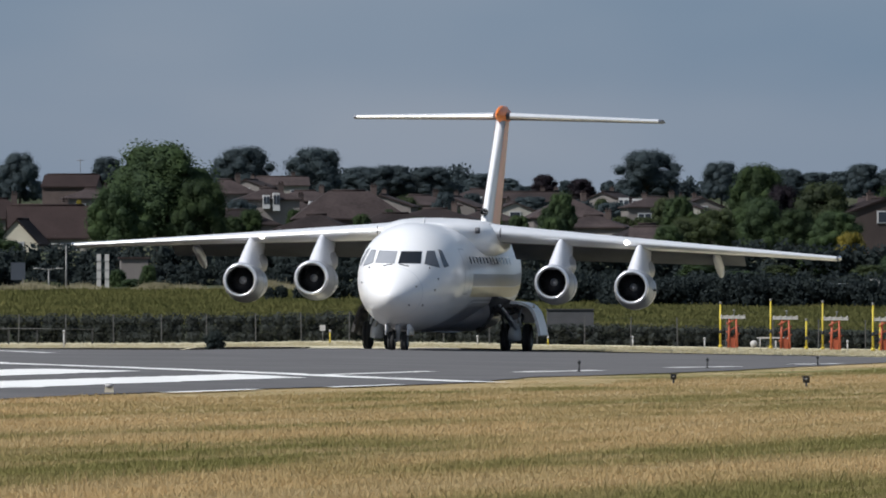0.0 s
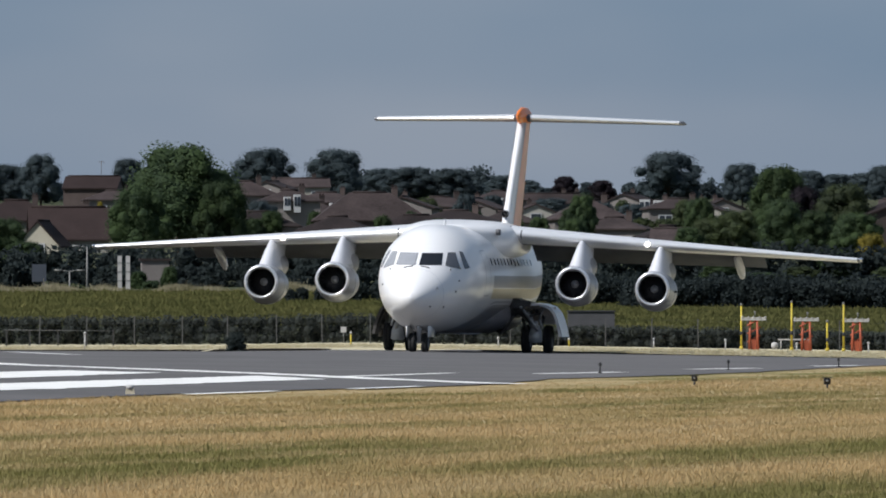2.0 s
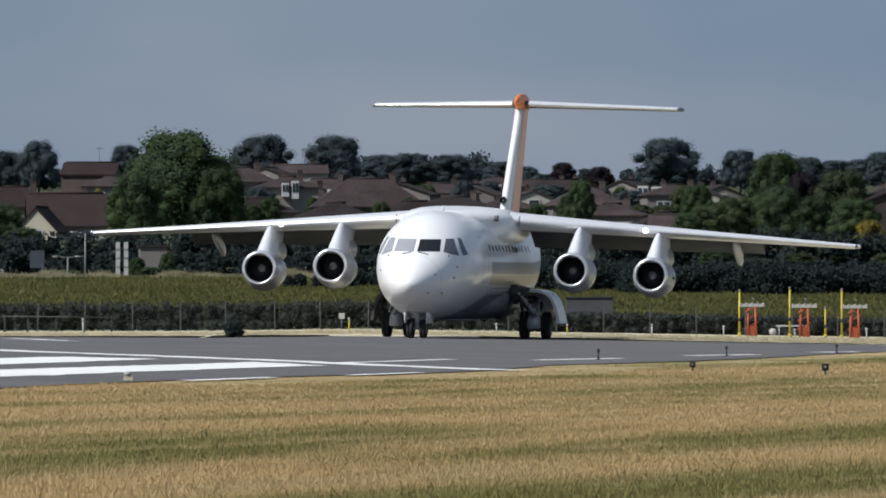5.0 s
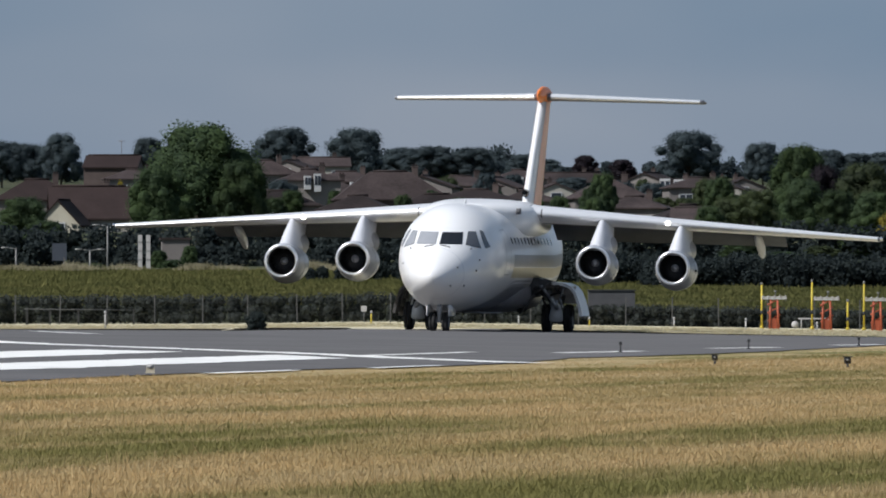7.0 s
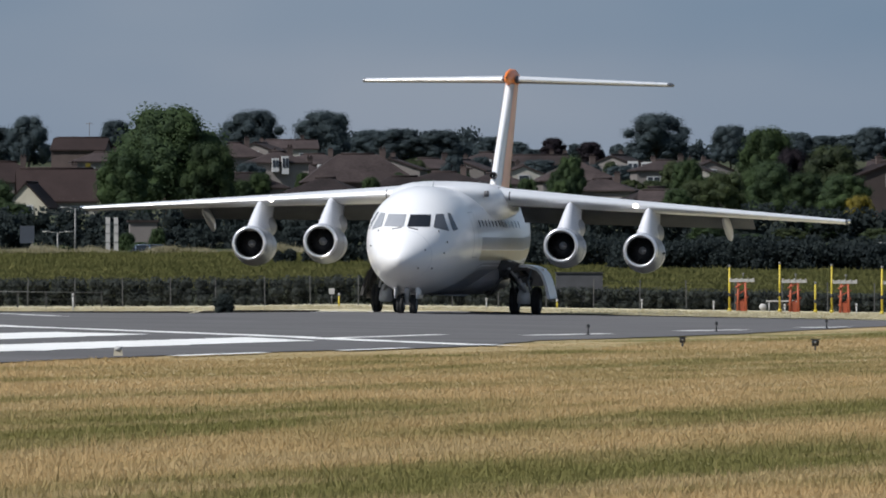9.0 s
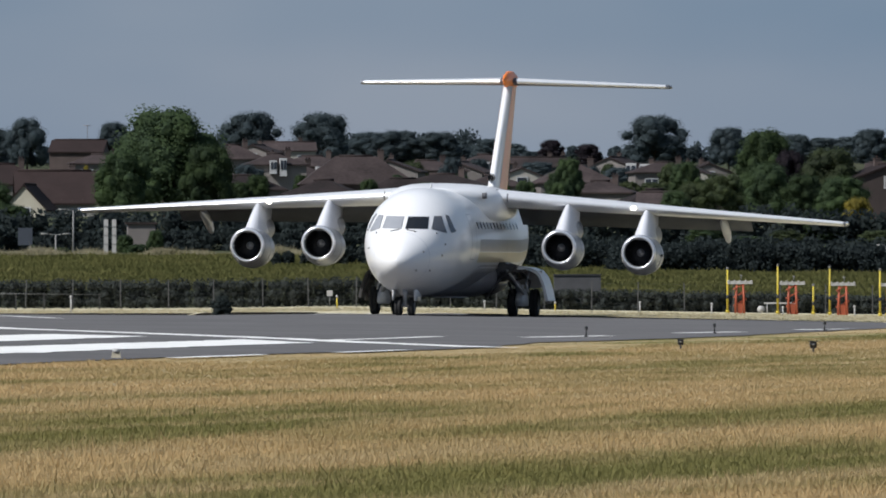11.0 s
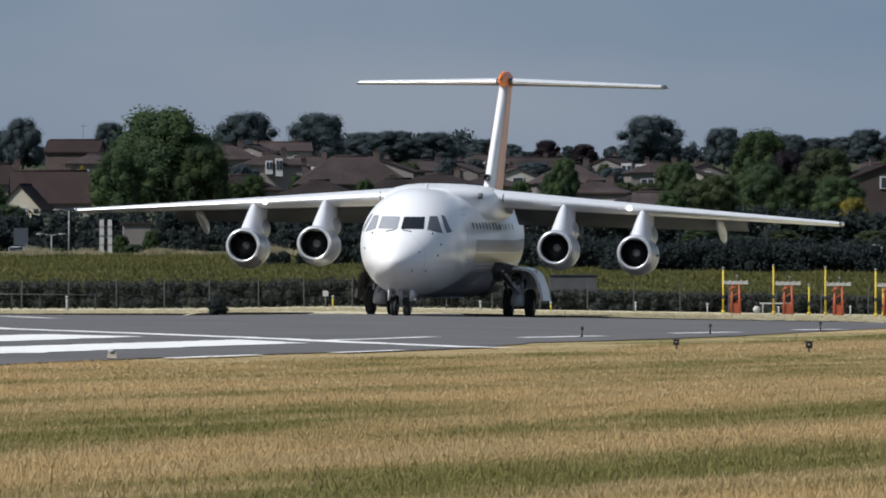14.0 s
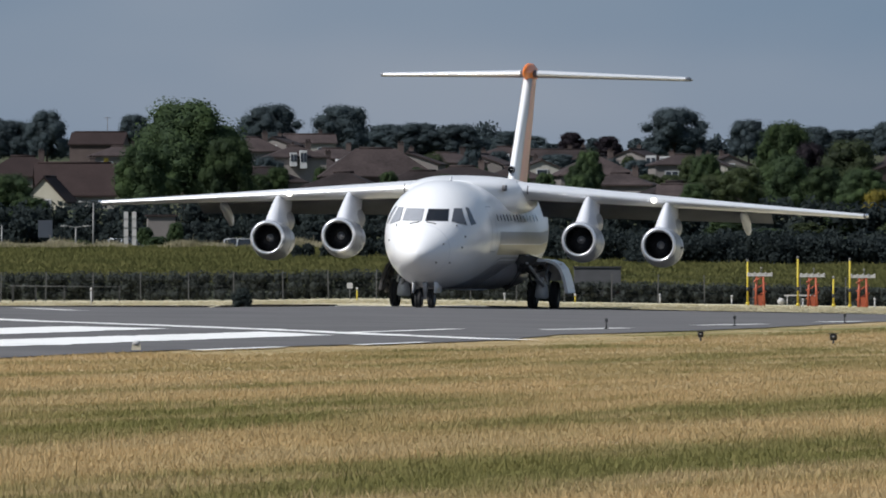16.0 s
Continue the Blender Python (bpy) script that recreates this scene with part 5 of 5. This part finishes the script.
def mast(u, d, h, r=0.042):
    t = thing("approach_light_pole", place(u, d), "slim yellow approach light pole beside the runway end", "light pole", "approach light poles")
    bm = bmesh.new()
    rod(bm, (0, 0, -0.05), (0, 0, h), r, r * 0.85, 12)
    rod(bm, (0, 0, 0), (0, 0, 0.12), r * 2.0, r * 1.6, 12)
    part("pole", bm, M_YEL, t)
    bm = bmesh.new()
    rod(bm, (0, 0, h * 0.33), (0, 0, h * 0.33 + 0.14), r * 1.25, None, 12)
    part("collar", bm, M_BLK, t)
    bm = bmesh.new()
    rod(bm, (0, 0, h), (0, 0, h + 0.04), 0.04, 0.055, 12)
    rod(bm, (0, 0, h + 0.04), (0, 0, h + 0.10), 0.055, 0.04, 12)
    part("lamp_head", bm, M_GALV, t)


for u, d, h in ((1275, 344, 1.70), (1364, 343, 1.84), (1427, 341, 1.10), (1456, 340, 1.80), (1545, 337, 1.74), (1558, 340, 1.05), (1640, 338, 1.9)):
    mast(u, d, h)


def barrette(u, d, turn=0):
    t = thing("approach_light_stand", place(u, d, turn), "orange-red light stand with a white crossbar of lamps", "approach light", "approach light stands")
    for sx in (-0.13, 0.13):
        bm = bmesh.new()
        rod(bm, (sx * 1.3, -0.15, -0.05), (sx, 0, 1.17), 0.045, 0.04, 10)
        rod(bm, (sx * 1.3, 0.25, -0.05), (sx, 0.05, 1.17), 0.05, 0.045, 10)
        part("leg", bm, M_REDF, t)
    for z in (0.30, 0.62, 0.94):
        bm = bmesh.new()
        rod(bm, (-0.25, -0.1, z), (0.25, 0.1, z + 0.26), 0.03, None, 6)
        part("lattice", bm, M_REDF, t)
    bm = bmesh.new()
    box(bm, 0, 0, 0.2, 0.2, 0.2, 0.4)
    part("junction_box", bm, M_REDF, t, smooth=False)
    bm = bmesh.new()
    box(bm, 0, 0, 1.20, 0.98, 0.12, 0.12)
    bmesh.ops.bevel(bm, geom=bm.edges[:], offset=0.012, segments=1)
    part("crossbar", bm, M_PALE, t, smooth=False)
    for i in range(5):
        bm = bmesh.new()
        x = -0.44 + 0.22 * i
        rod(bm, (x, -0.02, 1.24), (x, -0.02, 1.27), 0.03, 0.035, 10)
        rod(bm, (x, -0.09, 1.265), (x, 0.04, 1.265), 0.035, 0.03, 12)
        part("lamp", bm, M_PALE, t)
    bm = bmesh.new()
    rod(bm, (0.05, 0, 1.3), (0.05, 0, 1.44), 0.02, None, 6)
    rod(bm, (0.05, 0, 1.43), (0.05, 0, 1.49), 0.05, None, 8)
    part("obstacle_light", bm, M_GALV, t)


for u, d in ((1297, 344), (1390, 342.5), (1479, 341), (1567, 340), (1655, 339)):
    barrette(u, d)
t = thing("sign_board", place(1334, 342), "small round pale marker board on a stake", "marker")
bm = bmesh.new()
rod(bm, (0, -0.02, 0.18), (0, 0.02, 0.18), 0.14, None, 16)
part("board", bm, M_PALE, t)
bm = bmesh.new()
rod(bm, (0, 0.03, -0.05), (0, 0.03, 0.2), 0.02, None, 6)
part("stake", bm, M_GALV, t)
t = thing("low_barrier", place(1368, 343.5), "low white barrier rail between light poles", "barrier")
bm = bmesh.new()
box(bm, 0, 0, 0.42, 1.25, 0.05, 0.06)
part("rail", bm, M_PALE, t, smooth=False)
for s in (-0.5, 0.5):
    bm = bmesh.new()
    rod(bm, (s, 0, -0.03), (s, 0, 0.40), 0.025, None, 6)
    part("leg", bm, M_PALE, t)
t = thing("sign_board", place(571, 343), "small square white marker board on a stake", "marker")
bm = bmesh.new()
box(bm, 0, 0, 0.55, 0.22, 0.02, 0.22)
part("board", bm, M_PALE, t, smooth=False)
bm = bmesh.new()
rod(bm, (0, 0.02, -0.05), (0, 0.02, 0.6), 0.018, None, 6)
part("stake", bm, M_GALV, t)


def stake(u, d, h, material, label):
    t = thing("marker_stake", place(u, d), label, "marker", "verge marker stakes")
    bm = bmesh.new()
    rod(bm, (0, 0, -0.04), (0, 0, h), 0.03, 0.028, 8)
    part("stake", bm, material, t)
    bm = bmesh.new()
    rod(bm, (0, 0, h), (0, 0, h + 0.09), 0.05, 0.04, 10)
    part("cap", bm, M_PALE, t)


for u, d, h in ((113, 318, 0.55), (584, 334, 0.42), (1247, 338, 0.33), (1500, 332, 0.33), (1373, 338, 0.24), (845, 340, 0.28), (1120, 341, 0.33), (970, 341, 0.28)):
    stake(u, d, h, M_YEL if u in (584, 970) else M_PALE, "short yellow stake on the verge" if u in (584, 970) else "short pale stake on the verge")


def edge_light(u, d, h=0.26):
    t = thing("runway_edge_light", place(u, d, 0, 0.02), "slender dark elevated runway edge light", "runway light", "runway edge lights")
    bm = bmesh.new()
    rod(bm, (0, 0, 0), (0, 0, h * 0.65), 0.022, 0.02, 10)
    rod(bm, (0, 0, 0), (0, 0, 0.02), 0.06, None, 12)
    part("stem", bm, M_BLK, t)
    bm = bmesh.new()
    rod(bm, (0, 0, h * 0.65), (0, 0, h * 0.8), 0.03, 0.045, 12)
    rod(bm, (0, 0, h * 0.8), (0, 0, h), 0.042, 0.025, 12)
    part("lamp", bm, M_BLK, t)


for u, d in ((1025, 213), (1252, 229.5), (1447, 245.4)):
    edge_light(u, d)


def hooded_light(u, d, s=1.0):
    t = thing("guard_light", place(u, d), "small black hooded lamp standing in the grass", "ground light", "hooded lamps in the grass")
    bm = bmesh.new()
    rod(bm, (0, 0, -0.03), (0, 0, 0.10 * s), 0.022, None, 8)
    part("stem", bm, M_BLK, t)
    for sx in (-0.03, 0.03):
        bm = bmesh.new()
        rod(bm, (sx * s, -0.05, 0.18 * s), (sx * s, 0.06, 0.18 * s), 0.045 * s, 0.05 * s, 14)
        part("lamp", bm, M_BLK, t)
    bm = bmesh.new()
    box(bm, 0, 0, 0.235 * s, 0.20 * s, 0.13, 0.02)
    box(bm, 0, 0.03, 0.14 * s, 0.14 * s, 0.06, 0.09 * s)
    part("hood", bm, M_BLK, t, smooth=False)
    bm = bmesh.new()
    rod(bm, (0, -0.075, 0.17 * s), (0, -0.06, 0.17 * s), 0.028 * s, None, 12)
    part("lens", bm, M_GALV, t)


hooded_light(1192, 188.4, 0.85)
hooded_light(1427, 184.2, 1.0)
t = thing("marker_block", place(193, 154, 0, 0.02), "small tan concrete marker with a white cap", "marker")
bm = bmesh.new()
loft(bm, [[(-0.085, -0.06, 0), (0.085, -0.06, 0), (0.085, 0.06, 0), (-0.085, 0.06, 0)], [(-0.07, -0.05, 0.1), (0.07, -0.05, 0.1), (0.07, 0.05, 0.1), (-0.07, 0.05, 0.1)]])
part("base", bm, M_TANP, t, smooth=False)
bm = bmesh.new()
rod(bm, (0, 0, 0.095), (0, 0, 0.16), 0.075, 0.06, 14)
part("cap", bm, M_PALE, t)


# street lamps and signs along the road behind the bank
def street_lamp(u, d, top, arms=1, span=0.55):
    x = across(u, d)
    h = rise(top, d) - gz(x, d)
    t = thing("street_lamp", place(u, d), "grey steel street lamp with two arms" if arms == 2 else "grey steel street lamp with one arm", "street lamp", "street lamps along the road")
    bm = bmesh.new()
    rod(bm, (0, 0, -0.1), (0, 0, h), 0.085, 0.055, 10)
    part("post", bm, M_GALV, t)
    for s in ((-1, 1) if arms == 2 else (-1,)):
        bm = bmesh.new()
        rod(bm, (0, 0, h - 0.03), (s * span, 0, h + 0.05), 0.04, 0.03, 8)
        part("arm", bm, M_GALV, t)
        bm = bmesh.new()
        box(bm, s * (span + 0.22), 0, h + 0.05, 0.55, 0.2, 0.12)
        bmesh.ops.bevel(bm, geom=bm.edges[:], offset=0.04, segments=2)
        part("lantern", bm, M_GALV, t)


street_lamp(86, 612, 477, 2)
street_lamp(117, 622, 434, 1)
street_lamp(-45, 622, 474, 1)
street_lamp(1281, 630, 520, 2, 0.25)
street_lamp(1463, 615, 524, 2, 0.45)
street_lamp(1556, 625, 497, 1, 0.2)
t = thing("twin_post_sign", place(182, 608), "back of a tall pale twin-panel road sign on posts", "road sign")
for s in (-0.28, 0.28):
    bm = bmesh.new()
    x0 = across(182, 608)
    h = rise(450, 608) - gz(x0, 608)
    box(bm, s, 0, h / 2 + 0.1, 0.30, 0.06, h - 0.2)
    bmesh.ops.bevel(bm, geom=bm.edges[:], offset=0.012, segments=1)
    p = part("panel", bm, M_PALE, t, smooth=False)
    for k in range(5):
        bm = bmesh.new()
        box(bm, s, -0.045, 0.35 + k * h / 5.4, 0.29, 0.03, 0.05)
        part("rail", bm, M_GALV, p, smooth=False)
    bm = bmesh.new()
    rod(bm, (s, 0.06, -0.1), (s, 0.06, h), 0.04, None, 8)
    part("post", bm, M_GALV, t)
t = thing("road_sign", place(32, 612), "blue-grey rectangular road sign on a single post", "road sign")
x0 = across(32, 612)
h = rise(465, 612) - gz(x0, 612)
bm = bmesh.new()
box(bm, 0, -0.06, h - 0.6, 1.0, 0.05, 1.2)
bmesh.ops.bevel(bm, geom=bm.edges[:], offset=0.02, segments=1)
part("panel", bm, mat("blue_grey_sign_face", (0.045, 0.055, 0.075), 0.6, 0, 0.2, 2, 20), t, smooth=False)
bm = bmesh.new()
rod(bm, (0.33, 0, -0.1), (0.33, 0, h), 0.06, None, 8)
part("post", bm, M_GALV, t)
# low building block behind the verge
t = thing("low_building", place(1009, 400), "low long dark grey airfield hut behind the hedge", "building")
bm = bmesh.new()
box(bm, 0, 0, 0.55, 2.1, 2.0, 1.5)
part("wall", bm, mat("dark_grey_cladding", (0.07, 0.07, 0.075), 0.7, 0, 0.25, 2, 20), t, smooth=False)
bm = bmesh.new()
box(bm, 0, 0, 1.33, 2.16, 2.1, 0.06)
part("roof", bm, M_BLK, t, smooth=False)


# ---- cars on the road behind the bank ----
M_CARW = mat("white_car_paint", (0.48, 0.49, 0.51), 0.3, 0, 0.06, 2, 20, coat=0.5)
M_CARS = mat("silver_car_paint", (0.36, 0.38, 0.41), 0.3, 0.4, 0.06, 2, 20, coat=0.5)
M_CARB = mat("blue_grey_car_paint", (0.10, 0.14, 0.20), 0.3, 0.2, 0.06, 2, 20, coat=0.5)
M_CARG = mat("car_glass", (0.015, 0.018, 0.022), 0.06, 0, 0.1, 2, 20, spec=0.8)
M_TAIL = mat("red_tail_lamp", (0.35, 0.02, 0.02), 0.3, 0, 0.1, 4, 20)
cars = []


def car(material, label):
    """A hatchback, nose towards +x, on its wheels."""
    t = thing("car", pose(0, 616, 1.55), label, "car", "cars on the road")
    low = [(-2.1, 0.3), (2.1, 0.3), (2.15, 0.55), (2.0, 0.78), (1.1, 0.92), (-1.95, 0.95), (-2.15, 0.6)]
    bm = bmesh.new()
    loft(bm, [[(x, y, z) for x, z in low] for y in (-0.85, -0.80, 0.80, 0.85)])
    part("body", bm, material, t, smooth=False)
    cab = [(1.15, 0.90), (0.35, 1.40), (-0.2, 1.47), (-1.4, 1.42), (-1.95, 0.94)]
    bm = bmesh.new()
    rings = []
    for y, s in ((-0.80, 0.0), (-0.66, 1.0), (0.66, 1.0), (0.80, 0.0)):
        rings.append([(x, y, z if s else 0.9 + (z - 0.9) * 0.05) for x, z in cab])
    loft(bm, rings)
    part("cabin_glass", bm, M_CARG, t, smooth=False)
    bm = bmesh.new()
    box(bm, -0.55, 0, 1.45, 1.75, 1.30, 0.06)
    bmesh.ops.bevel(bm, geom=bm.edges[:], offset=0.025, segments=2)
    part("roof", bm, material, t)
    for y in (-0.74, 0.74):
        for x in (-0.45, 0.45, -1.45):
            bm = bmesh.new()
            rod(bm, (x, y * 1.08, 0.92), (x - 0.05, y * 0.92, 1.42), 0.035, None, 6)
            part("pillar", bm, material, t)
    for x in (-1.3, 1.3):
        for y in (-0.78, 0.78):
            bm = bmesh.new()
            rod(bm, (x, y - 0.1, 0.31), (x, y + 0.1, 0.31), 0.31, None, 20)
            w = part("wheel", bm, M_TYRE, t)
            bm = bmesh.new()
            rod(bm, (x, y - 0.105, 0.31), (x, y + 0.105, 0.31), 0.19, None, 16)
            part("rim", bm, M_RIM, w)
    for y in (-0.6, 0.6):
        bm = bmesh.new()
        box(bm, 2.05, y, 0.66, 0.12, 0.34, 0.14)
        part("headlight", bm, M_PALE, t)
        bm = bmesh.new()
        box(bm, -2.1, y, 0.74, 0.08, 0.3, 0.18)
        part("tail_light", bm, M_TAIL, t)
    cars.append(t)
    return t


car(M_CARW, "white hatchback car driving along the road")
car(M_CARS, "silver hatchback car driving along the road")
car(M_CARS, "silver hatchback car driving along the road")
car(M_CARW, "white hatchback car driving along the road")
car(M_CARB, "blue-grey hatchback car driving along the road")
# seconds at which each passes, its bearing then, its speed in m/s and its lane
DRIVES = [(3.8, 300, -12.0, 613.8), (15.0, 317, 10.6, 620.2), (15.7, 247, -12.0, 613.8), (16.0, 360, -12.5, 613.8), (8.6, 166, 9.5, 620.2)]


def motions():
    """The turning fans; the cars on the road behind the bank."""
    for i, (fan, x, y, z) in enumerate(fans):
        walk(fan, [(k * 0.1, pose(x, y, z, 0, 20 * i + 71 * k, 0)) for k in range(161)])
    for c, (when, u, speed, lane) in zip(cars, DRIVES):
        rows = []
        for t in (0.0, 4.0, 8.0, 12.0, 16.0):
            x = across(u, lane) + speed * (t - when)
            rows.append((t, pose(x, lane, gz(x, lane) + 0.03, 0, 0, 180 if speed < 0 else 0)))
        walk(c, rows)


motions()
